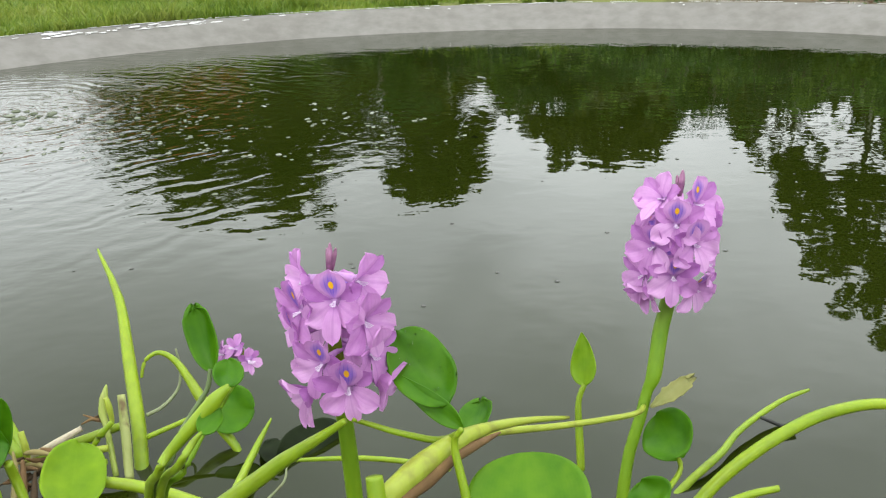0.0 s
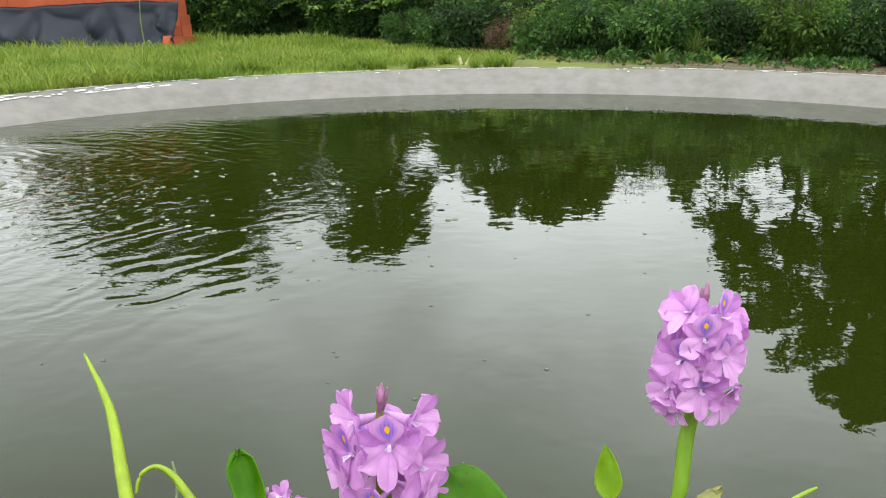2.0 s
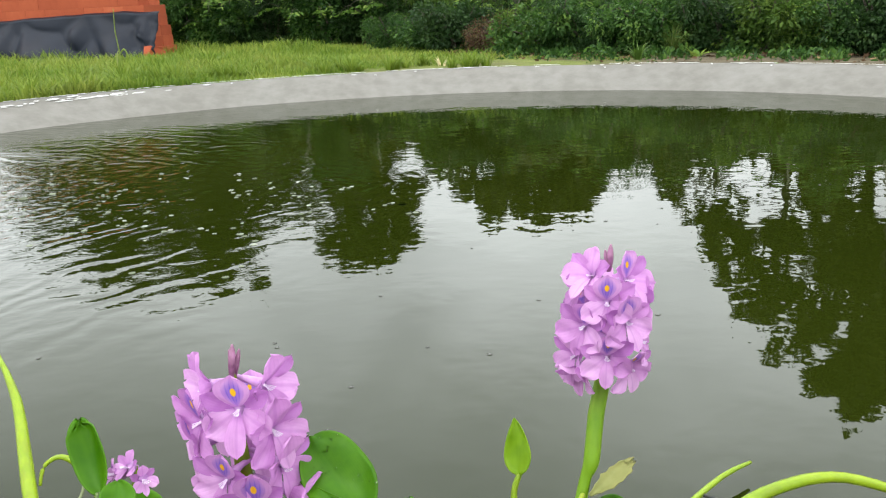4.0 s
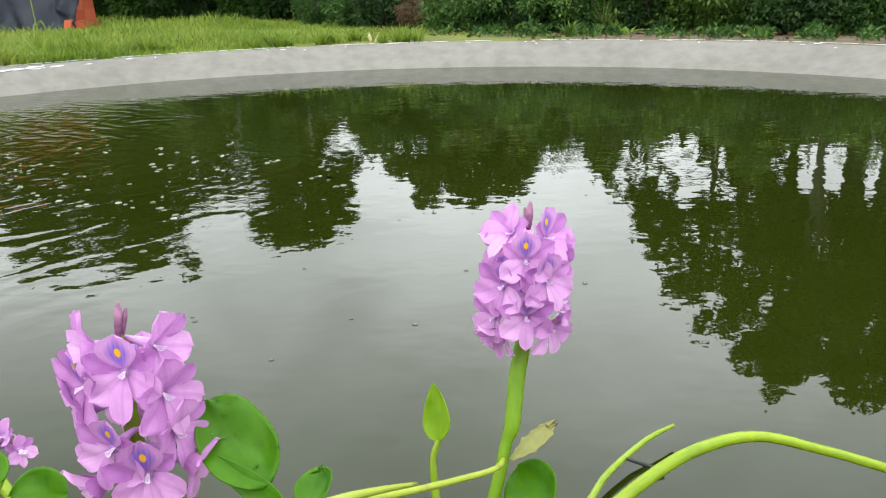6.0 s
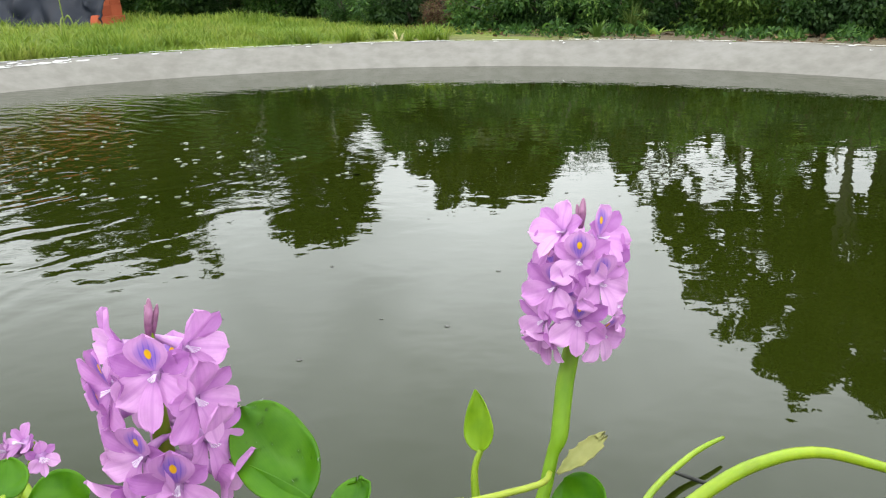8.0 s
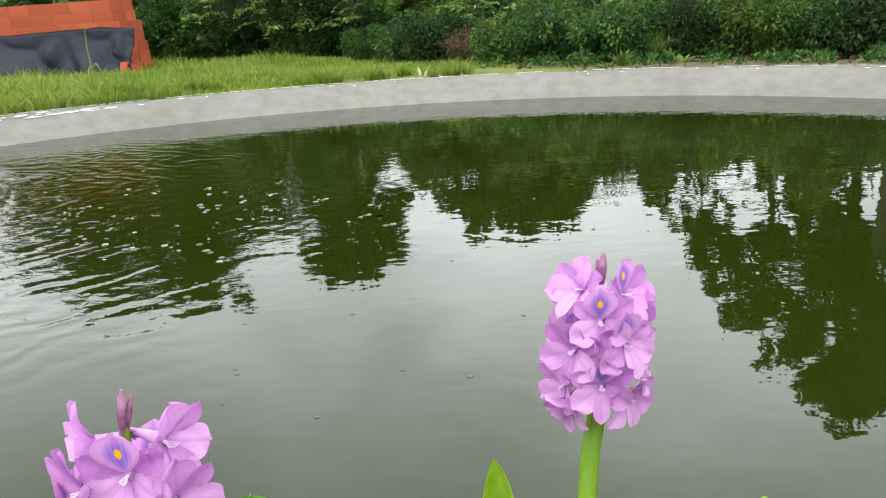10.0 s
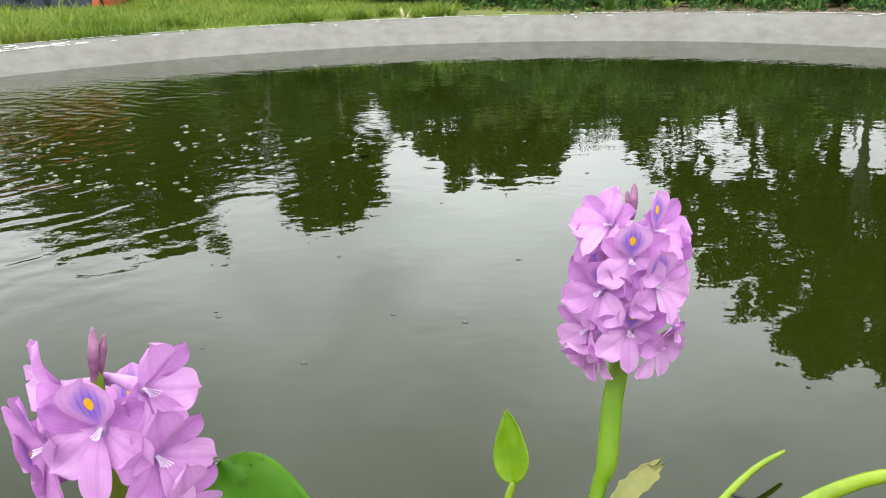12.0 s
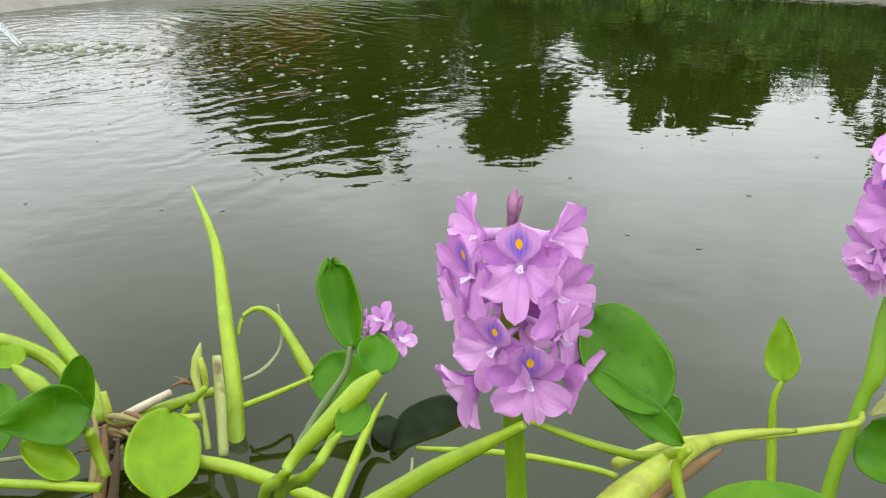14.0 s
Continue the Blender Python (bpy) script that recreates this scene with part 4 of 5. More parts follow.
def petal_mesh(name, L, W, mat, rise=(55, 8), wave=0.1, cupped=0.12):
    """A tepal that leaves the throat steeply and rolls outward; it grows along +x, the flower faces +z."""
    nu, nv = 11, 14
    vs, uv, fs = [], [], []
    x = z = 0.0
    for j in range(nv):
        t = j / (nv - 1)
        if j:
            a = radians(rise[0] + (rise[1] - rise[0]) * t ** 0.6)
            x += math.cos(a) * L / (nv - 1)
            z += math.sin(a) * L / (nv - 1)
        w = 0.5 * W * (0.22 + 0.78 * math.sin(math.pi * 0.5 * min(1, t / 0.62)) ** 1.2 if t < 0.62 else math.sqrt(max(0.0, 1 - ((t - 0.62) / 0.385) ** 2.2)))
        w = max(w, 0.06 * W)
        for i in range(nu):
            u = 2 * i / (nu - 1) - 1
            vs.append((x - 0.05 * L * u * u * t, u * w, z + cupped * W * u * u * (0.4 + 0.6 * t) + wave * 0.1 * W * math.sin(7 * t + 3.5 * u) * t))
            uv.append((0.5 + 0.5 * u, t))
    for j in range(nv - 1):
        for i in range(nu - 1):
            k = j * nu + i
            fs.append((k, k + 1, k + nu + 1, k + nu))
    me = mesh_from(name, vs, fs, mat, True)
    lay = me.uv_layers.new(name="UVMap")
    for lp in me.loops:
        lay.data[lp.index].uv = uv[lp.vertex_index]
    return me


def throat_mesh(L):
    """The slender tube behind the petals, with stamens in its mouth."""
    pieces = [tube([(0, 0, -L * 0.95), (0, 0.001, -L * 0.5), (0, 0, 0.0), (0, 0, 0.002)], [0.0016, 0.002, 0.0035, 0.0042], 8)]
    for k in range(5):
        a = -math.pi / 2 + (k - 2) * 0.45
        pieces.append(tube([(0, 0, 0), (0.0012 * math.cos(a), 0.0012 * math.sin(a), 0.0045), (0.0024 * math.cos(a), 0.0024 * math.sin(a), 0.0072 + 0.0005 * k)], [0.0003, 0.0002, 0.0004], 5))
    me = mesh_from("flower", *merge(*pieces), TUBE_M, True)
    me.materials.append(FILAMENT)
    n0 = len(tube([(0, 0, -1), (0, 0, -0.5), (0, 0, 0), (0, 0, 0.1)], [1, 1, 1, 1], 8)[1])
    for i, p in enumerate(me.polygons):
        p.material_index = 0 if i < n0 else 1
    return me


def flower_meshes(L):
    return (throat_mesh(L), petal_mesh("banner_petal", L * 1.0, L * 0.88, BANNER, (46, 12), 0.2, 0.10), petal_mesh("side_petal", L * 1.03, L * 0.54, SIDE_PETAL, (44, 4), 0.6, 0.12),
            petal_mesh("lower_petal", L * 1.02, L * 0.80, PETAL, (46, -6), 0.8, 0.10), petal_mesh("bottom_petal", L * 1.12, L * 0.50, PETAL, (46, -14), 0.3, 0.16))


def flower(owner, kit, mouth, az, el, seed, closed=0.0, roll=0.0):
    """One six-petalled bloom; az 0 faces the near edge of the pond."""
    r = random.Random(seed)
    d = Vector((math.sin(radians(az)) * math.cos(radians(el)), -math.cos(radians(az)) * math.cos(radians(el)), math.sin(radians(el))))
    upv = Vector((0, 0, 1))
    yv = (upv - d * upv.dot(d)).normalized()
    xv = yv.cross(d).normalized()
    m = Matrix((xv, yv, d)).transposed().to_4x4()
    m.translation = Vector(mouth) - owner.location
    ob = part("flower", kit[0], owner)
    ob.matrix_basis = m @ pose(0, 0, 0, 0, 0, roll + r.uniform(-3, 3))
    for k, (name, ang, idx) in enumerate((("side_petal", 32, 2), ("side_petal", 148, 2), ("petal", -32, 3), ("petal", -148, 3), ("petal", -90, 4), ("banner_petal", 90, 3 if closed >= 0.15 else 1))):
        p = part(name, kit[idx], ob)
        lift = (-3 if k in (0, 1, 4) else 0) - closed * 38
        s = r.uniform(0.92, 1.08)
        p.matrix_basis = pose(0, 0, 0.0006 * k, 0, 0, ang + r.uniform(-6, 6)) @ pose(0.0016, 0, 0, 0, lift + r.uniform(-6, 6), 0) @ Matrix.Diagonal((s, s, s, 1))
    return ob


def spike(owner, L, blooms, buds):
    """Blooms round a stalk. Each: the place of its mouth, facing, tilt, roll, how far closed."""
    kit = flower_meshes(L)
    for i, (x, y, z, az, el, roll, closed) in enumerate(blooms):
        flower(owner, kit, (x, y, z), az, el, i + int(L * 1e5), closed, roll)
    for x, y, z, lean, ln, rad in buds:
        stem(owner, "flower_bud", [(x - lean * ln, y, z - ln), (x - lean * ln * 0.5, y - 0.001, z - 0.5 * ln), (x - lean * ln * 0.2, y, z - 0.2 * ln), (x, y, z)], [rad * 0.45, rad, rad * 0.8, rad * 0.2], BUD_PINK, "closed dark pink bud")


PLANT_A = plant("water hyacinth with a full lilac flower spike", (-0.16, 0.42, 0.0))
PLANT_B = plant("water hyacinth with a tall lilac spike and rolled leaf", (0.05, 0.66, 0.0))
PLANT_C = plant("flowerless water hyacinth rosette with spongy petioles", (-0.5, 0.55, 0.0))
PLANT_D = plant("small water hyacinth with torn leaf and pale bloom", (-0.36, 0.70, 0.0))
TWIG = tagged(new("twig_float"), "thin dark wet twig beside the petioles", "twig")
TWIG.location = (0.2, 0.8, 0.0)

stem(PLANT_A, "flower_stalk", [(-0.173, 0.427, 0.288), (-0.174, 0.426, 0.255), (-0.172, 0.424, 0.21), (-0.166, 0.421, 0.1), (-0.163, 0.42, -0.04)], [0.0018, 0.0032, 0.0052, 0.0058, 0.006], STALK, "stout pale green flower stalk")
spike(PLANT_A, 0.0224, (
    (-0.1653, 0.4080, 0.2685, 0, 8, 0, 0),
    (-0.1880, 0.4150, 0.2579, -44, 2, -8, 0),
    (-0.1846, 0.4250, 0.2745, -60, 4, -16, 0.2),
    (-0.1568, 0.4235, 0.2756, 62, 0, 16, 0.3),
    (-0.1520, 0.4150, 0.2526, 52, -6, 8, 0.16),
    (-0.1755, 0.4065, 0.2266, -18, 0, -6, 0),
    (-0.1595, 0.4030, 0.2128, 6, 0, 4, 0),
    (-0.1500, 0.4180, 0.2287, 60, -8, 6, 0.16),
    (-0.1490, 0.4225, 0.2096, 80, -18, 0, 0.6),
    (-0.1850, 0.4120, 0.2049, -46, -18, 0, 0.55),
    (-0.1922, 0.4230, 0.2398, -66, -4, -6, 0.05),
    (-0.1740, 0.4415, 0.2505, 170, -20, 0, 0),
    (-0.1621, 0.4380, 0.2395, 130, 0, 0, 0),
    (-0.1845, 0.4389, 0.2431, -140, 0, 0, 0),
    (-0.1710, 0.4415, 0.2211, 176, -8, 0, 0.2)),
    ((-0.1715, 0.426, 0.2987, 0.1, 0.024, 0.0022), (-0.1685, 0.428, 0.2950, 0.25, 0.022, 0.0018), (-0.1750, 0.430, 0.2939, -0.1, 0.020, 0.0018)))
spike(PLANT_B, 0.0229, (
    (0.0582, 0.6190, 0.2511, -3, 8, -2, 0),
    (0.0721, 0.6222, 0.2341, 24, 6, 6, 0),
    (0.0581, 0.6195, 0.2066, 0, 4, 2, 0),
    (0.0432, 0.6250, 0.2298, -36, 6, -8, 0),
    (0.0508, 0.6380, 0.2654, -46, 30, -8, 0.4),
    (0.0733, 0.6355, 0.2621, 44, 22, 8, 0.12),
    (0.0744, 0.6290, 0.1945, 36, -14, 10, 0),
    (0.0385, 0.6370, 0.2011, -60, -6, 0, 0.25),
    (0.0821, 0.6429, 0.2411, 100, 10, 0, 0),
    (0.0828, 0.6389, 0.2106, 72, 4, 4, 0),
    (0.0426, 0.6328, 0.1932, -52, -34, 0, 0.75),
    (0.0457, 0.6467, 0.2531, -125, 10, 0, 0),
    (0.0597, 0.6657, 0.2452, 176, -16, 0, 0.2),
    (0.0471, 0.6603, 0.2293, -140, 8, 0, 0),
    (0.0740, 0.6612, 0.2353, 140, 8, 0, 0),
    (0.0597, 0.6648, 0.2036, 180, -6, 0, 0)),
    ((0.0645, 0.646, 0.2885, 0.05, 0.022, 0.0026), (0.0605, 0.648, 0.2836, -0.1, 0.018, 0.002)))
PALE_KIT = flower_meshes(0.0078)
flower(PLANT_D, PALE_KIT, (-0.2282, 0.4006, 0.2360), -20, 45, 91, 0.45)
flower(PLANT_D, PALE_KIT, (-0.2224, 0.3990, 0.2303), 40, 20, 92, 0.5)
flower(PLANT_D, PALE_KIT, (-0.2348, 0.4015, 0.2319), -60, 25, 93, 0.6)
# petioles, runners and leaves
stem(PLANT_A, "petiole", [(-0.16, 0.389, 0.196), (-0.17, 0.39, 0.188), (-0.201, 0.389, 0.166), (-0.232, 0.386, 0.142), (-0.271, 0.381, 0.114), (-0.331, 0.378, 0.07), (-0.37, 0.373, 0.041)], [0.0020, 0.0027, 0.0049, 0.0057, 0.0054, 0.0045, 0.0034], PETIOLE, "thick bright green petiole")
stem(PLANT_A, "petiole", [(-0.158, 0.398, 0.192), (-0.149, 0.403, 0.186), (-0.125, 0.404, 0.179), (-0.104, 0.406, 0.175), (-0.087, 0.383, 0.196)], [0.0014, 0.0017, 0.0021, 0.0024, 0.0017], PETIOLE)
stem(PLANT_A, "petiole", [(-0.132, 0.342, 0.189), (-0.13, 0.337, 0.175), (-0.129, 0.332, 0.16)], [0.0050, 0.0053, 0.0050], PETIOLE, "cut pale green petiole")
stem(PLANT_A, "petiole", [(-0.086, 0.379, 0.2), (-0.091, 0.38, 0.19), (-0.088, 0.375, 0.174), (-0.083, 0.369, 0.155), (-0.081, 0.36, 0.13)], [0.0016, 0.0023, 0.0026, 0.0030, 0.0030], PETIOLE)
stem(PLANT_A, "petiole", [(-0.262, 0.567, 0.047), (-0.195, 0.556, 0.06), (-0.137, 0.54, 0.068), (-0.118, 0.53, 0.071)], [0.0017, 0.0024, 0.0023, 0.0022], PETIOLE)
leaf(PLANT_A, (-0.0990, 0.404, 0.2010), (-0.1345, 0.437, 0.2350), 0.0395, LEAF, "glossy round leaf with water drops", cup=0.24, turn=-0.15)
leaf(PLANT_A, (-0.0880, 0.397, 0.1900), (-0.1385, 0.419, 0.2160), 0.0150, LEAF, "lower lobe of the round leaf, running down to its stalk", cup=0.15, turn=0.25, pointed=True)
stem(PLANT_A, "runner", [(-0.172, 0.322, 0.118), (-0.152, 0.338, 0.142), (-0.133, 0.354, 0.161), (-0.113, 0.372, 0.175), (-0.093, 0.398, 0.179), (-0.075, 0.43, 0.171), (-0.05, 0.455, 0.163), (-0.024, 0.485, 0.149)], [0.0060, 0.0066, 0.0071, 0.0076, 0.0062, 0.0038, 0.0025, 0.0012], RUNNER, "thick light green runner")
stem(PLANT_A, "sheath", [(-0.150, 0.333, 0.134), (-0.132, 0.348, 0.152), (-0.118, 0.361, 0.164), (-0.108, 0.371, 0.168), (-0.096, 0.384, 0.174), (-0.084, 0.402, 0.173), (-0.068, 0.428, 0.169)], [0.0038, 0.0056, 0.0048, 0.0054, 0.0042, 0.0034, 0.0008], DRY, "torn brown dry sheath")
stem(PLANT_B, "runner", [(-0.118, 0.448, 0.139), (-0.084, 0.489, 0.130), (-0.028, 0.536, 0.112), (0.027, 0.573, 0.103), (0.038, 0.600, 0.096)], [0.0034, 0.0030, 0.0026, 0.0023, 0.0020], RUNNER, "thin yellowish runner")
stem(PLANT_B, "petiole", [(-0.011, 0.617, 0.105), (-0.016, 0.612, 0.091), (-0.015, 0.605, 0.067), (-0.013, 0.594, 0.034)], [0.0022, 0.0026, 0.0035, 0.0035], PETIOLE)
leaf(PLANT_B, (-0.011, 0.616, 0.104), (-0.0145, 0.639, 0.144), 0.0265, LEAF_YOUNG, "young rolled lime green leaf", cup=0.35, turn=0.5, pointed=True)
stem(PLANT_B, "petiole", [(0.066, 0.584, 0.059), (0.068, 0.58, 0.046), (0.047, 0.551, 0.033)], [0.0019, 0.0023, 0.0027], PETIOLE)
leaf(PLANT_B, (0.066, 0.575, 0.063), (0.052, 0.621, 0.078), 0.0461, LEAF, "round glossy green leaf", cup=0.3, turn=0.15)
leaf(PLANT_B, (0.044, 0.602, 0.094), (0.083, 0.616, 0.12), 0.0164, BRACT, "torn pale yellow-green bract", cup=0.35, turn=0.3, torn=2)
leaf(PLANT_B, (-0.097, 0.498, 0.124), (-0.091, 0.535, 0.135), 0.0263, LEAF, "small dark green leaf with torn edge", cup=0.4, turn=0.5, torn=1)
leaf(PLANT_B, (-0.044, 0.342, 0.145), (-0.05, 0.412, 0.165), 0.0748, LEAF_BROAD, "broad bright green leaf held flat", cup=0.22, turn=0, ruffle=0.0)
stem(PLANT_B, "petiole", [(0.451, 0.669, 0.004), (0.383, 0.676, 0.028), (0.321, 0.682, 0.047), (0.259, 0.677, 0.065), (0.196, 0.656, 0.062), (0.138, 0.628, 0.04), (0.097, 0.608, 0.01), (0.074, 0.589, -0.015)], [0.0039, 0.0044, 0.0044, 0.0048, 0.0056, 0.0059, 0.0058, 0.0053], PETIOLE, "long arching green petiole")
stem(PLANT_B, "petiole", [(0.222, 0.79, 0.016), (0.198, 0.771, 0.017), (0.172, 0.748, 0.014), (0.138, 0.707, 0.012), (0.118, 0.672, 0.010), (0.093, 0.641, 0.006), (0.065, 0.612, -0.006)], [0.0017, 0.0026, 0.0030, 0.0032, 0.0036, 0.0038, 0.0038], PETIOLE, "slender cut petiole")
leaf(PLANT_B, (0.045, 0.515, 0.055), (0.033, 0.538, 0.064), 0.0368, LEAF, "small low green leaf", cup=0.3, turn=0)
stem(PLANT_B, "petiole", [(0.087, 0.521, 0.054), (0.113, 0.528, 0.063), (0.136, 0.533, 0.067)], [0.0030, 0.0030, 0.0026], PETIOLE, "short cut petiole with pale end")
stem(PLANT_B, "flower_stalk", [(0.063, 0.653, 0.200), (0.0595, 0.648, 0.178), (0.052, 0.635, 0.146), (0.047, 0.62, 0.115), (0.042, 0.616, 0.102), (0.036, 0.608, 0.079), (0.028, 0.599, 0.05), (0.023, 0.589, 0.017), (0.019, 0.581, -0.02)], [0.0027, 0.0062, 0.0068, 0.0064, 0.0047, 0.0049, 0.0050, 0.0052, 0.0052], STALK, "stout green flower stalk with a node")
stem(TWIG, "twig", [(0.163, 0.731, 0.015), (0.18, 0.729, 0.009), (0.197, 0.727, 0.003)], [0.0016, 0.0021, 0.0021], TWIGM)
stem(PLANT_D, "petiole", [(-0.2405, 0.3833, 0.2311), (-0.2414, 0.3800, 0.2220), (-0.2439, 0.3775, 0.2163), (-0.2570, 0.3685, 0.1948), (-0.2669, 0.3594, 0.1734), (-0.2925, 0.3833, 0.1280), (-0.3115, 0.4073, -0.0300)], [0.0013, 0.0016, 0.0016, 0.0026, 0.0030, 0.0029, 0.0026], PETIOLE_DULL)
leaf(PLANT_D, (-0.2389, 0.3833, 0.2295), (-0.2554, 0.4031, 0.2674), 0.0200, LEAF, "folded green leaf with a torn tip", cup=0.7, turn=0.5, torn=1)
leaf(PLANT_D, (-0.2199, 0.3602, 0.2319), (-0.2265, 0.3800, 0.2402), 0.0180, LEAF, "small round green leaf", cup=0.35, turn=0)
stem(PLANT_D, "petiole", [(-0.2191, 0.3602, 0.2328), (-0.2273, 0.3569, 0.2253), (-0.2397, 0.3503, 0.2121), (-0.2538, 0.3429, 0.1965), (-0.2595, 0.3379, 0.1865), (-0.2892, 0.3726, 0.1346), (-0.3115, 0.4073, -0.0300)], [0.0019, 0.0047, 0.0045, 0.0031, 0.0026, 0.0029, 0.0026], PETIOLE, "swollen spongy pale green petiole")
stem(PLANT_D, "petiole", [(-0.2315, 0.3429, 0.2121), (-0.2364, 0.3396, 0.2064), (-0.2439, 0.3346, 0.1948), (-0.2810, 0.3710, 0.1387), (-0.3115, 0.4073, -0.0300)], [0.0009, 0.0021, 0.0025, 0.0029, 0.0026], PETIOLE)
stem(PLANT_D, "flower_stalk", [(-0.2257, 0.4015, 0.2369), (-0.2265, 0.3982, 0.2286), (-0.2323, 0.3916, 0.2130), (-0.2471, 0.3767, 0.1899), (-0.2554, 0.3602, 0.1725), (-0.2867, 0.3841, 0.1280), (-0.3115, 0.4073, -0.0300)], [0.0010, 0.0012, 0.0013, 0.0016, 0.0020, 0.0029, 0.0026], STALK)
leaf(PLANT_D, (-0.2323, 0.3421, 0.2113), (-0.2249, 0.3553, 0.2212), 0.0138, LEAF, "tiny round green leaf", cup=0.3, turn=0.2)
stem(PLANT_C, "petiole", [(-0.429, 0.606, -0.012), (-0.444, 0.641, 0.027), (-0.475, 0.697, 0.072), (-0.506, 0.751, 0.115), (-0.551, 0.801, 0.154)], [0.0071, 0.0073, 0.0066, 0.0048, 0.0011], PETIOLE, "tall tapering upright green petiole")
stem(PLANT_C, "petiole", [(-0.52, 0.577, 0.024), (-0.562, 0.603, 0.058), (-0.609, 0.626, 0.087), (-0.656, 0.647, 0.114), (-0.675, 0.653, 0.126), (-0.685, 0.665, 0.148), (-0.703, 0.677, 0.172)], [0.0041, 0.0062, 0.0058, 0.0040, 0.0025, 0.0025, 0.0010], PETIOLE, "long yellow-green leaning petiole")
stem(PLANT_C, "petiole", [(-0.527, 0.576, 0.027), (-0.58, 0.599, 0.061), (-0.613, 0.598, 0.077), (-0.641, 0.593, 0.082), (-0.696, 0.575, 0.07)], [0.0060, 0.0066, 0.0062, 0.0052, 0.0043], PETIOLE)
stem(PLANT_C, "petiole", [(-0.553, 0.558, 0.052), (-0.569, 0.56, 0.066), (-0.59, 0.568, 0.072), (-0.597, 0.568, 0.076)], [0.0045, 0.0076, 0.0045, 0.0018], PETIOLE, "short swollen green petiole")
leaf(PLANT_C, (-0.596, 0.568, 0.073), (-0.61, 0.581, 0.086), 0.0247, LEAF_YOUNG, "pale translucent round leaf", cup=0.15, turn=0)
stem(PLANT_C, "petiole", [(-0.457, 0.684, 0.058), (-0.454, 0.692, 0.074), (-0.44, 0.698, 0.08), (-0.422, 0.697, 0.069), (-0.397, 0.682, 0.043), (-0.375, 0.667, 0.022), (-0.353, 0.654, 0.004), (-0.344, 0.647, -0.005), (-0.329, 0.631, -0.011)], [0.0015, 0.0020, 0.0025, 0.0035, 0.0055, 0.0059, 0.0044, 0.0034, 0.0028], PETIOLE, "arching green petiole, brown at its foot")
stem(PLANT_C, "petiole", [(-0.379, 0.662, 0.038), (-0.403, 0.642, 0.032), (-0.427, 0.623, 0.027)], [0.0019, 0.0024, 0.0028], PETIOLE)
leaf(PLANT_C, (-0.381, 0.661, 0.038), (-0.335, 0.671, 0.035), 0.0486, LEAF, "round glossy green leaf over the water", cup=0.3, turn=0.1)
stem(PLANT_C, "dead_stem", [(-0.429, 0.711, 0.079), (-0.424, 0.704, 0.059), (-0.421, 0.688, 0.045), (-0.426, 0.662, 0.039), (-0.437, 0.647, 0.037)], [0.0010, 0.0015, 0.0015, 0.0020, 0.0019], DRYGREEN, "limp dead stem")
stem(PLANT_C, "petiole", [(-0.447, 0.625, 0.071), (-0.437, 0.604, 0.039), (-0.427, 0.581, 0.006)], [0.0037, 0.0046, 0.0041], CUT, "cut pale petiole with brown streaks")
stem(PLANT_C, "flower_bud", [(-0.461, 0.626, 0.081), (-0.463, 0.621, 0.069), (-0.463, 0.615, 0.056), (-0.456, 0.606, 0.044), (-0.439, 0.58, 0.011)], [0.0005, 0.0042, 0.0037, 0.0028, 0.0027], BUD, "closed green flower bud")
stem(PLANT_C, "petiole", [(-0.477, 0.598, 0.049), (-0.499, 0.588, 0.038), (-0.522, 0.577, 0.027)], [0.0028, 0.0037, 0.0032], CREAM, "cut whitish petiole")
stem(PLANT_C, "petiole", [(-0.451, 0.622, 0.039), (-0.485, 0.6, 0.032), (-0.517, 0.577, 0.024)], [0.0038, 0.0051, 0.0051], PETIOLE)
stem(PLANT_C, "petiole", [(-0.443, 0.576, 0.029), (-0.473, 0.568, 0.028), (-0.499, 0.562, 0.029)], [0.0027, 0.0045, 0.0036], PETIOLE)
stem(PLANT_C, "petiole", [(-0.414, 0.503, 0.06), (-0.379, 0.509, 0.053), (-0.344, 0.505, 0.049), (-0.306, 0.5, 0.042)], [0.0044, 0.0051, 0.0051, 0.0042], PETIOLE, "thick pale green petiole")
stem(PLANT_C, "petiole", [(-0.312, 0.655, 0.035), (-0.32, 0.623, 0.017), (-0.314, 0.531, 0.016)], [0.0009, 0.0037, 0.0041], PETIOLE, "young spear-shaped petiole")
stem(PLANT_C, "petiole", [(-0.435, 0.51, 0.036), (-0.429, 0.495, 0.023), (-0.426, 0.478, 0.008)], [0.0033, 0.0032, 0.0032], PETIOLE)
leaf(PLANT_C, (-0.411, 0.463, 0.055), (-0.430, 0.520, 0.086), 0.0500, LEAF_YOUNG, "broad bright green leaf", cup=0.25, turn=0)
stem(PLANT_C, "petiole", [(-0.485, 0.502, 0.073), (-0.484, 0.506, 0.056), (-0.475, 0.5, 0.037)], [0.0040, 0.0045, 0.0041], PETIOLE)
leaf(PLANT_C, (-0.503, 0.499, 0.062), (-0.494, 0.522, 0.122), 0.0275, LEAF, "large green leaf folded upward", cup=0.3, turn=-0.3)
leaf(PLANT_C, (-0.484, 0.507, 0.088), (-0.534, 0.468, 0.092), 0.0430, LEAF, "broad lobe of the folded green leaf", cup=0.25, turn=0.1, pointed=True)
leaf(PLANT_C, (-0.546, 0.466, 0.063), (-0.557, 0.51, 0.099), 0.0328, LEAF, "rounded green leaf", cup=0.3, turn=0)
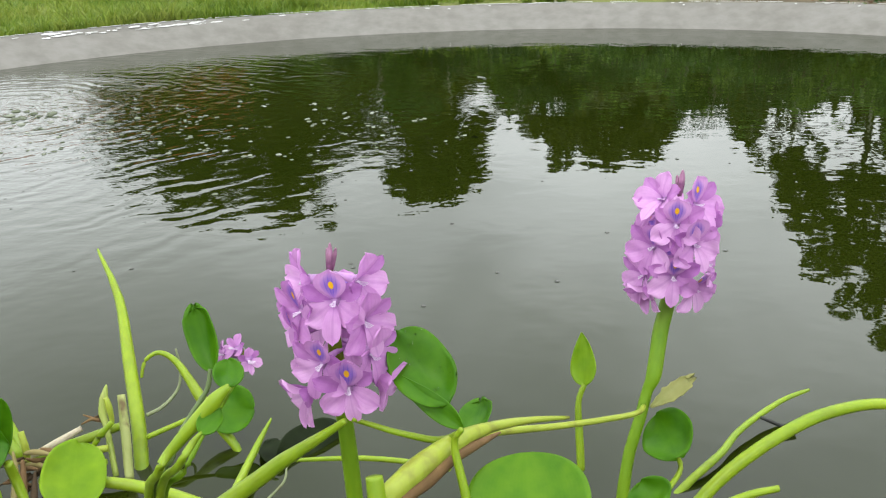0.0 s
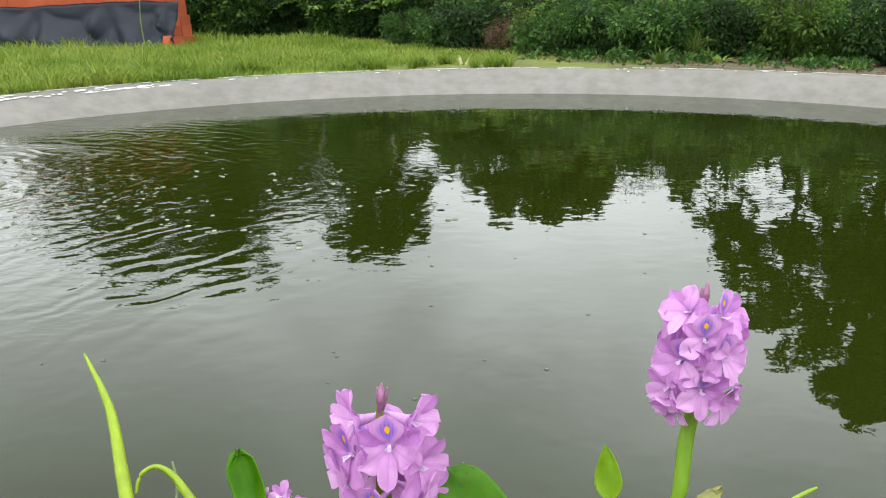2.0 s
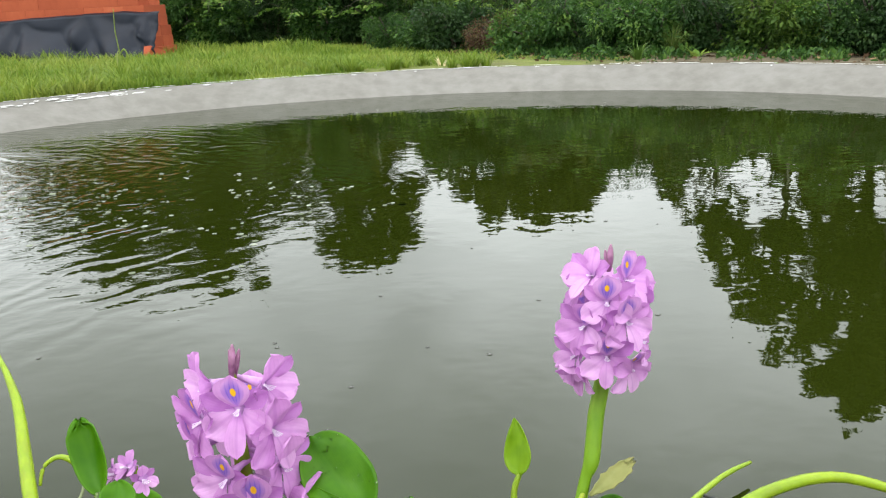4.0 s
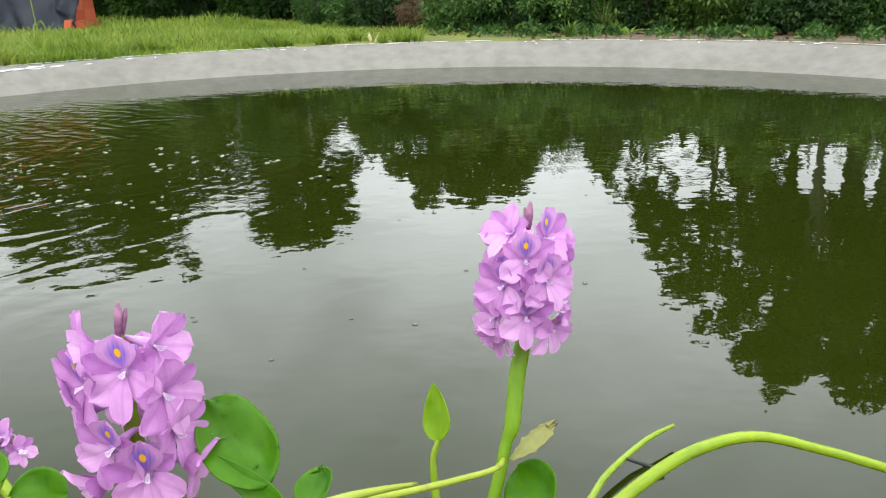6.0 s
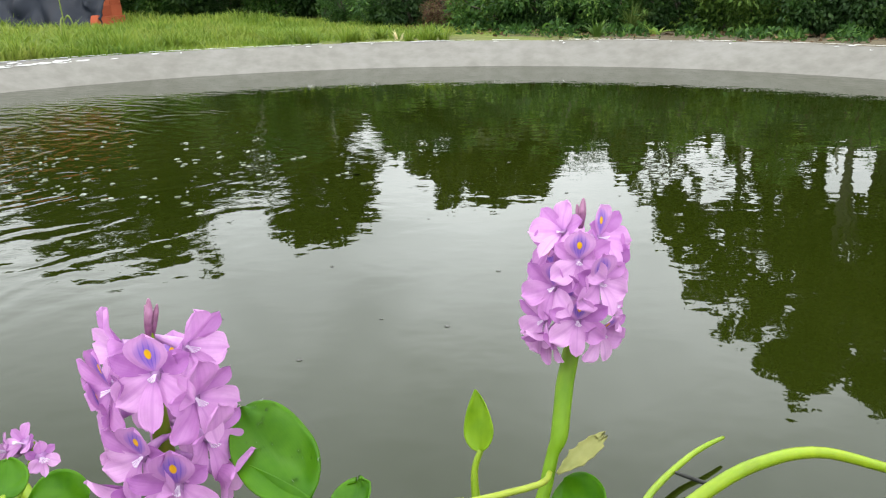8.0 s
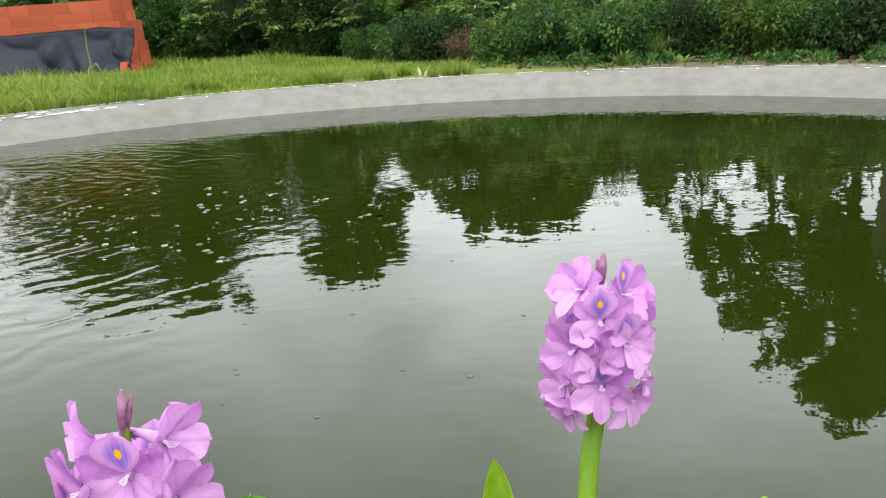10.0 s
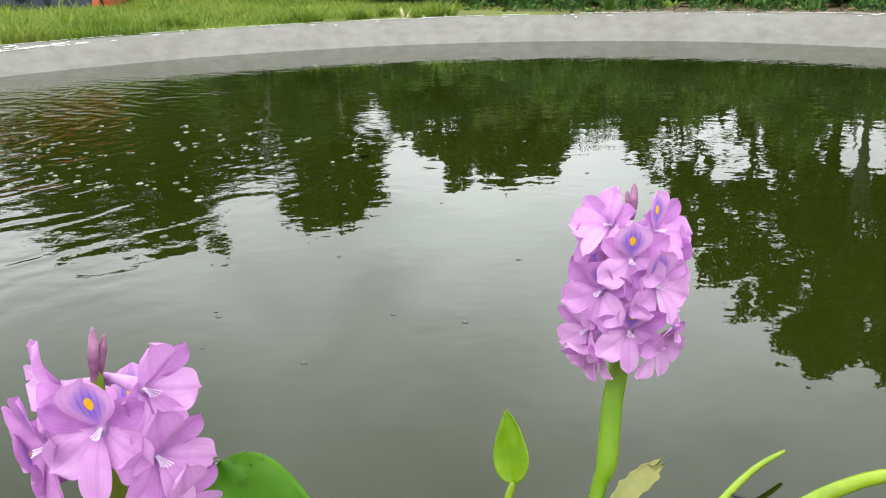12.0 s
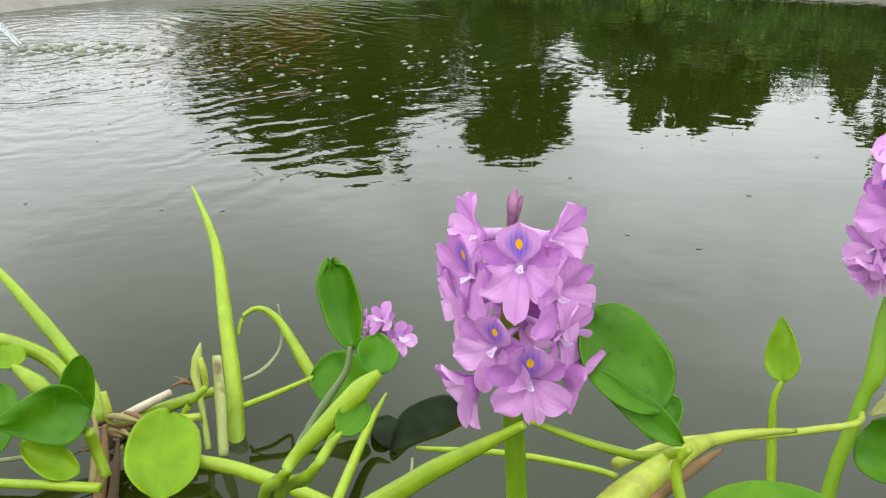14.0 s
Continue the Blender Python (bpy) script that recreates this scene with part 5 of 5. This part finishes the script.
leaf(PLANT_C, (-0.483, 0.482, 0.051), (-0.53, 0.488, 0.067), 0.0247, LEAF_YOUNG, "folded pale green leaf", cup=0.6, turn=0.2)
stem(PLANT_C, "petiole", [(-0.467, 0.482, 0.042), (-0.494, 0.476, 0.044), (-0.532, 0.468, 0.046), (-0.556, 0.463, 0.047)], [0.0036, 0.0036, 0.0032, 0.0032], PETIOLE)
stem(PLANT_C, "petiole", [(-0.566, 0.53, 0.02), (-0.583, 0.525, 0.018), (-0.604, 0.519, 0.017)], [0.0022, 0.0018, 0.0013], DRYGREEN)
stem(PLANT_C, "dry_base", [(-0.503, 0.568, 0.02), (-0.508, 0.556, 0.021), (-0.517, 0.542, 0.019)], [0.0017, 0.0024, 0.0007], DRYDARK)
stem(PLANT_C, "dry_base", [(-0.499, 0.574, 0.032), (-0.483, 0.569, 0.038), (-0.472, 0.562, 0.042)], [0.0013, 0.0018, 0.0005], DRY)
stem(PLANT_C, "dry_base", [(-0.506, 0.575, 0.039), (-0.491, 0.569, 0.042), (-0.479, 0.561, 0.043)], [0.0020, 0.0028, 0.0008], DRY)
stem(PLANT_C, "dry_base", [(-0.52, 0.565, 0.023), (-0.51, 0.559, 0.029), (-0.496, 0.553, 0.033)], [0.0019, 0.0027, 0.0008], DRY)
stem(PLANT_C, "dry_base", [(-0.496, 0.575, 0.031), (-0.504, 0.563, 0.035), (-0.508, 0.554, 0.043)], [0.0017, 0.0023, 0.0007], DRY)
stem(PLANT_C, "dry_base", [(-0.491, 0.569, 0.015), (-0.481, 0.561, 0.018), (-0.466, 0.553, 0.016)], [0.0010, 0.0014, 0.0004], DRYDARK)
stem(PLANT_C, "dry_base", [(-0.497, 0.571, 0.024), (-0.496, 0.559, 0.02), (-0.492, 0.547, 0.015)], [0.0009, 0.0012, 0.0004], DRYDARK)
stem(PLANT_C, "dry_base", [(-0.519, 0.567, 0.027), (-0.501, 0.562, 0.031), (-0.49, 0.555, 0.033)], [0.0020, 0.0028, 0.0008], HUSK)
stem(PLANT_C, "dry_base", [(-0.524, 0.563, 0.019), (-0.514, 0.553, 0.018), (-0.499, 0.545, 0.014)], [0.0008, 0.0011, 0.0003], DRY)
stem(PLANT_C, "dry_base", [(-0.521, 0.569, 0.033), (-0.522, 0.559, 0.036), (-0.529, 0.546, 0.037)], [0.0014, 0.0020, 0.0006], DRYDARK)
stem(PLANT_C, "dry_base", [(-0.521, 0.564, 0.02), (-0.524, 0.552, 0.022), (-0.533, 0.538, 0.02)], [0.0008, 0.0012, 0.0004], DRYDARK)
stem(PLANT_C, "dry_base", [(-0.508, 0.571, 0.03), (-0.496, 0.564, 0.032), (-0.479, 0.559, 0.037)], [0.0017, 0.0024, 0.0007], DRYDARK)
stem(PLANT_C, "dry_base", [(-0.52, 0.571, 0.037), (-0.503, 0.566, 0.042), (-0.482, 0.561, 0.043)], [0.0021, 0.0029, 0.0009], HUSK)
stem(PLANT_C, "dry_base", [(-0.523, 0.563, 0.02), (-0.514, 0.553, 0.018), (-0.501, 0.547, 0.02)], [0.0016, 0.0023, 0.0007], DRY)
stem(PLANT_C, "dry_base", [(-0.498, 0.574, 0.03), (-0.48, 0.566, 0.028), (-0.458, 0.561, 0.03)], [0.0015, 0.0021, 0.0006], DRYDARK)
stem(PLANT_C, "dry_base", [(-0.521, 0.567, 0.028), (-0.501, 0.561, 0.028), (-0.481, 0.557, 0.033)], [0.0012, 0.0016, 0.0005], DRY)
stem(PLANT_C, "dry_base", [(-0.492, 0.574, 0.027), (-0.486, 0.562, 0.023), (-0.477, 0.551, 0.017)], [0.0014, 0.0020, 0.0006], DRY)
stem(PLANT_C, "dry_base", [(-0.52, 0.563, 0.018), (-0.512, 0.554, 0.019), (-0.509, 0.543, 0.017)], [0.0020, 0.0028, 0.0008], HUSK)
stem(PLANT_C, "dry_base", [(-0.515, 0.565, 0.019), (-0.517, 0.554, 0.021), (-0.522, 0.544, 0.026)], [0.0018, 0.0025, 0.0007], DRY)
stem(PLANT_C, "dry_base", [(-0.499, 0.573, 0.029), (-0.497, 0.562, 0.029), (-0.499, 0.551, 0.03)], [0.0014, 0.0020, 0.0006], DRYDARK)
stem(PLANT_C, "dry_base", [(-0.493, 0.575, 0.03), (-0.471, 0.57, 0.032), (-0.454, 0.563, 0.033)], [0.0014, 0.0020, 0.0006], DRYDARK)
stem(PLANT_C, "dry_base", [(-0.509, 0.566, 0.018), (-0.508, 0.553, 0.013), (-0.509, 0.54, 0.01)], [0.0012, 0.0017, 0.0005], DRYDARK)
stem(PLANT_C, "dry_base", [(-0.512, 0.565, 0.017), (-0.516, 0.554, 0.02), (-0.526, 0.542, 0.023)], [0.0020, 0.0029, 0.0008], DRY)
stem(PLANT_C, "dry_base", [(-0.518, 0.568, 0.03), (-0.52, 0.558, 0.034), (-0.524, 0.548, 0.036)], [0.0009, 0.0013, 0.0004], HUSK)
stem(PLANT_C, "dry_base", [(-0.466, 0.612, 0.05), (-0.47, 0.612, 0.052), (-0.469, 0.613, 0.054)], [0.0016, 0.0016, 0.0007], DRY)
stem(PLANT_C, "dry_base", [(-0.466, 0.612, 0.05), (-0.471, 0.612, 0.052), (-0.481, 0.611, 0.056)], [0.0013, 0.0013, 0.0005], DRY)
stem(PLANT_C, "dry_base", [(-0.466, 0.612, 0.05), (-0.465, 0.612, 0.049), (-0.456, 0.611, 0.042)], [0.0008, 0.0008, 0.0003], DRY)
stem(PLANT_C, "dry_base", [(-0.466, 0.612, 0.05), (-0.469, 0.612, 0.052), (-0.478, 0.609, 0.05)], [0.0013, 0.0013, 0.0005], DRY)
stem(PLANT_C, "dry_base", [(-0.466, 0.612, 0.05), (-0.468, 0.613, 0.053), (-0.465, 0.615, 0.056)], [0.0011, 0.0011, 0.0004], DRYDARK)
stem(PLANT_C, "dry_base", [(-0.466, 0.612, 0.05), (-0.466, 0.612, 0.05), (-0.469, 0.612, 0.053)], [0.0016, 0.0016, 0.0006], DRYDARK)
stem(PLANT_C, "dry_base", [(-0.466, 0.612, 0.05), (-0.472, 0.611, 0.052), (-0.482, 0.607, 0.048)], [0.0016, 0.0016, 0.0006], DRY)
stem(PLANT_C, "dry_base", [(-0.466, 0.612, 0.05), (-0.469, 0.611, 0.05), (-0.477, 0.61, 0.052)], [0.0008, 0.0008, 0.0003], DRYDARK)
stem(PLANT_C, "dry_base", [(-0.466, 0.612, 0.05), (-0.468, 0.611, 0.05), (-0.459, 0.613, 0.048)], [0.0010, 0.0010, 0.0004], DRY)
stem(PLANT_C, "petiole", [(-0.505, 0.573, 0.021), (-0.475, 0.58, 0.032), (-0.447, 0.588, 0.036)], [0.0029, 0.0041, 0.0033], RUNNER)
stem(PLANT_C, "petiole", [(-0.507, 0.57, 0.014), (-0.479, 0.573, 0.019), (-0.453, 0.579, 0.016)], [0.0035, 0.0050, 0.0040], PETIOLE)
stem(PLANT_C, "petiole", [(-0.509, 0.568, 0.01), (-0.483, 0.569, 0.011), (-0.459, 0.573, 0.006)], [0.0032, 0.0045, 0.0036], RUNNER)
stem(PLANT_C, "petiole", [(-0.464, 0.589, 0.034), (-0.453, 0.593, 0.049), (-0.444, 0.598, 0.058)], [0.0022, 0.0032, 0.0025], PETIOLE)
stem(PLANT_C, "petiole", [(-0.447, 0.602, 0.055), (-0.448, 0.603, 0.07), (-0.451, 0.605, 0.079)], [0.0022, 0.0032, 0.0025], RUNNER)
stem(PLANT_C, "petiole", [(-0.519, 0.571, 0.023), (-0.52, 0.573, 0.043), (-0.525, 0.578, 0.055)], [0.0026, 0.0036, 0.0029], RUNNER)
stem(PLANT_C, "dead_stem", [(-0.258, 0.54, 0.058), (-0.257, 0.527, 0.052), (-0.268, 0.51, 0.044)], [0.0008, 0.0012, 0.0012], DRYGREEN)
stem(PLANT_C, "sheath", [(-0.514, 0.558, 0.038), (-0.503, 0.536, 0.022), (-0.498, 0.518, 0.004), (-0.496, 0.512, -0.006)], [0.0015, 0.0042, 0.0052, 0.0040], DRY, "brown dry leaf sheath")
stem(PLANT_C, "sheath", [(-0.500, 0.553, 0.030), (-0.492, 0.534, 0.018), (-0.486, 0.515, 0.002), (-0.485, 0.508, -0.006)], [0.0012, 0.0034, 0.0040, 0.0030], DRYDARK, "rotten dark leaf sheath")
stem(PLANT_C, "sheath", [(-0.520, 0.556, 0.048), (-0.512, 0.542, 0.030), (-0.505, 0.522, 0.010)], [0.0010, 0.0032, 0.0040], HUSK, "straw-coloured husk")


def water_drops(blade, n, seed):
    """Clear drops that stand on a blade."""
    m = Mat("water_drop", 0.02)
    m.p.inputs["Transmission Weight"].default_value = 1.0
    m.p.inputs["IOR"].default_value = 1.33
    r = random.Random(seed)
    bm = bmesh.new()
    for _ in range(n):
        v = blade.data.vertices[r.randrange(60, len(blade.data.vertices) - 40)]
        q = r.uniform(0.0004, 0.0011)
        nor = v.normal if v.normal.y < 0 else -v.normal
        bmesh.ops.create_icosphere(bm, subdivisions=2, radius=q, matrix=Matrix.Translation(v.co + nor * (0.0006 + q * 0.3)))
    me = bpy.data.meshes.new("water_drops")
    bm.to_mesh(me)
    bm.free()
    me.materials.append(m.m)
    part("water_drops", me, blade, "clear standing water drops")


water_drops([c for c in PLANT_A.children if c.name.startswith("leaf")][0], 26, 3)
# flat dark blades on the water that paint in a plant's dark reflection
REFLECTED = mat_leaf("painted_reflection", (0.006, 0.010, 0.004), (0.014, 0.022, 0.007), (0.02, 0.03, 0.01), 0.1)
leaf(PLANT_D, (-0.300, 0.622, 0.003), (-0.248, 0.694, 0.003), 0.05, REFLECTED, "dark flat shape standing in for a plant reflection", cup=0.02, turn=0.0, torn=1, name="dead_leaf")
leaf(PLANT_D, (-0.305, 0.625, 0.002), (-0.315, 0.672, 0.002), 0.03, REFLECTED, "small dark flat shape standing in for a plant reflection", cup=0.02, turn=0.0, torn=1, name="dead_leaf")
REFLECTED.node_tree.nodes["Principled BSDF"].inputs["Roughness"].default_value = 0.75
REFLECTED.node_tree.nodes["Principled BSDF"].inputs["Specular IOR Level"].default_value = 0.1

# ---- foam, bubbles and the falling water ----


def mat_foam():
    m = Mat("foam_bubbles", 0.25, 0.5)
    m.colour(m.ramp(m.island(), [(0.0, (0.09, 0.105, 0.06)), (0.7, (0.17, 0.19, 0.13)), (1.0, (0.32, 0.34, 0.27))]))
    m.p.inputs["Transmission Weight"].default_value = 0.3
    m.p.inputs["IOR"].default_value = 1.2
    return m.m


FOAM = mat_foam()


def bubble_field():
    """Flat little heaps of foam bubbles drifting away from the inlet."""
    vs, fs = [], []
    r = random.Random(11)

    def dome(x, y, rad, h):
        k0, n = len(vs), 7
        for ring, (q, z) in enumerate(((1.0, 0.0), (0.8, 0.6), (0.4, 0.93))):
            for i in range(n):
                a = 2 * math.pi * i / n
                vs.append((x + rad * q * math.cos(a), y + rad * q * math.sin(a), h * z + 0.0004))
        vs.append((x, y, h))
        for ring in range(2):
            for i in range(n):
                j = (i + 1) % n
                fs.append((k0 + ring * n + i, k0 + ring * n + j, k0 + ring * n + n + j, k0 + ring * n + n + i))
        for i in range(n):
            fs.append((k0 + 2 * n + i, k0 + 2 * n + (i + 1) % n, k0 + 3 * n))

    for _ in range(150):
        t = r.random() ** 0.8
        x = -1.80 + 1.38 * t + r.gauss(0, 0.1)
        y = 2.16 + 0.15 * t + r.gauss(0, 0.24) - 0.35 * t * r.random()
        for _ in range(r.choice((1, 1, 2, 3))):
            q = r.uniform(0.0035, 0.0082)
            dome(x + r.gauss(0, 0.009), y + r.gauss(0, 0.011), q, q * 0.28)
    for _ in range(70):
        a, d = r.uniform(0, 6.28), abs(r.gauss(0, 0.16))
        q = r.uniform(0.006, 0.016)
        dome(INLET.x + 0.12 + d * math.cos(a) * 1.7, INLET.y + d * math.sin(a) * 0.6, q, q * 0.4)
    tagged(new("foam", mesh_from("foam", vs, fs, FOAM, True)), "scattered white foam bubbles on the water", "foam", kind="stuff")
    vs.clear()
    fs.clear()
    for _ in range(60):
        x, y = r.uniform(-1.3, 1.0), r.uniform(1.0, 2.2)
        q = r.uniform(0.002, 0.0045)
        dome(x, y, q, q * 0.22)
    me = mesh_from("floating_specks", vs, fs, mat_plain("dark_floating_specks", (0.012, 0.012, 0.01), (0.05, 0.05, 0.04), 60, 0.2, 0.0).m, True)
    tagged(new("floating_specks", me), "tiny dark specks and bubbles adrift", "specks", kind="stuff")


bubble_field()


def falling_water():
    m = Mat("falling_water", 0.06)
    m.p.inputs["Transmission Weight"].default_value = 0.9
    m.p.inputs["IOR"].default_value = 1.33
    m.colour((0.9, 0.94, 0.93))
    pieces = []
    r = random.Random(4)
    for k in range(4):
        pts, rad = [], []
        for i in range(9):
            t = i / 8
            pts.append((INLET.x - 0.62 * (1 - t) + r.uniform(-0.006, 0.006), INLET.y + 0.1 * (1 - t) + r.uniform(-0.006, 0.006), 0.24 * (1 - t * t) + 0.06 * (1 - t) - 0.004))
            rad.append(r.uniform(0.003, 0.009))
        pieces.append(tube(pts, rad, 7))
    ob = new("falling_water", mesh_from("falling_water", *merge(*pieces), m.m, True))
    tagged(ob, "thin clear stream of water falling into the pond", "water stream")


falling_water()

# ---- flaked white paint along the rim ----


def paint_flecks():
    """Thin ragged flakes on the slope, thickest on one stretch, and a worn white line on the lip."""
    vs, fs = [], []
    r = random.Random(21)
    R, w, h = POND_R, BANK_RUN, BANK_H

    def up(f):
        return h * (f * 1.04 if f < 0.94 else 0.978 + (f - 0.94) * 0.35) + 0.005

    def flake(th, f, long, wide):
        """A ragged patch: a fan round its middle with an uneven outline."""
        n = 9 + int(long * 6)
        k0 = len(vs)
        vs.append((POND.x + (R + w * f) * math.cos(radians(th)), POND.y + (R + w * f) * math.sin(radians(th)), up(f)))
        for i in range(n):
            a = 2 * math.pi * i / n
            q = r.uniform(0.45, 1.0)
            t2, f2 = radians(th + 0.5 * long * q * math.cos(a)), min(0.985, f + 0.5 * wide * q * math.sin(a))
            vs.append((POND.x + (R + w * f2) * math.cos(t2), POND.y + (R + w * f2) * math.sin(t2), up(f2)))
        for i in range(n):
            fs.append((k0, k0 + 1 + i, k0 + 1 + (i + 1) % n))

    th = 38.0
    while th < 152:
        heavy = min(1.0, max(0.0, (th - 112) / 14))
        patch = noise.noise(Vector((th * 0.16, 2.0, 5.0)))
        if r.random() < 0.16 + 0.55 * heavy + 0.5 * patch:
            for _ in range(1 + int(3 * heavy * r.random())):
                flake(th + r.uniform(-0.6, 0.6), r.uniform(0.80, 0.96) - 0.08 * heavy * r.random(), r.uniform(0.25, 0.9) * (1 + 1.6 * heavy * r.random()), r.uniform(0.012, 0.034) * (1 + 1.4 * heavy * r.random()))
        th += r.uniform(0.35, 1.3)
    th = 38.0
    while th < 152:
        ln = r.uniform(0.5, 3.0)
        if r.random() < 0.8:
            steps = max(4, int(ln * 7))
            k0 = len(vs)
            for i in range(steps + 1):
                a = radians(th + ln * i / steps)
                wid = (0.012 + 0.02 * max(0.0, noise.noise(Vector((th + i * 0.3, 1, 1))))) * (0.35 + r.random()) * math.sin(math.pi * (0.08 + 0.84 * i / steps))
                for f in (0.985 - wid, 0.990):
                    vs.append((POND.x + (R + w * f) * math.cos(a), POND.y + (R + w * f) * math.sin(a), h * (0.978 + (f - 0.94) * 0.35) + 0.004))
            for i in range(steps):
                q = k0 + 2 * i
                fs.append((q, q + 1, q + 3, q + 2))
        th += ln + r.uniform(0.05, 0.3)
    ob = new("paint_flecks", mesh_from("paint_flecks", vs, fs, PAINT))
    so = ob.modifiers.new("thickness", "SOLIDIFY")
    so.thickness, so.offset = 0.0012, 1
    tagged(ob, "flaked remains of white paint along the rim", "paint", kind="stuff")


paint_flecks()
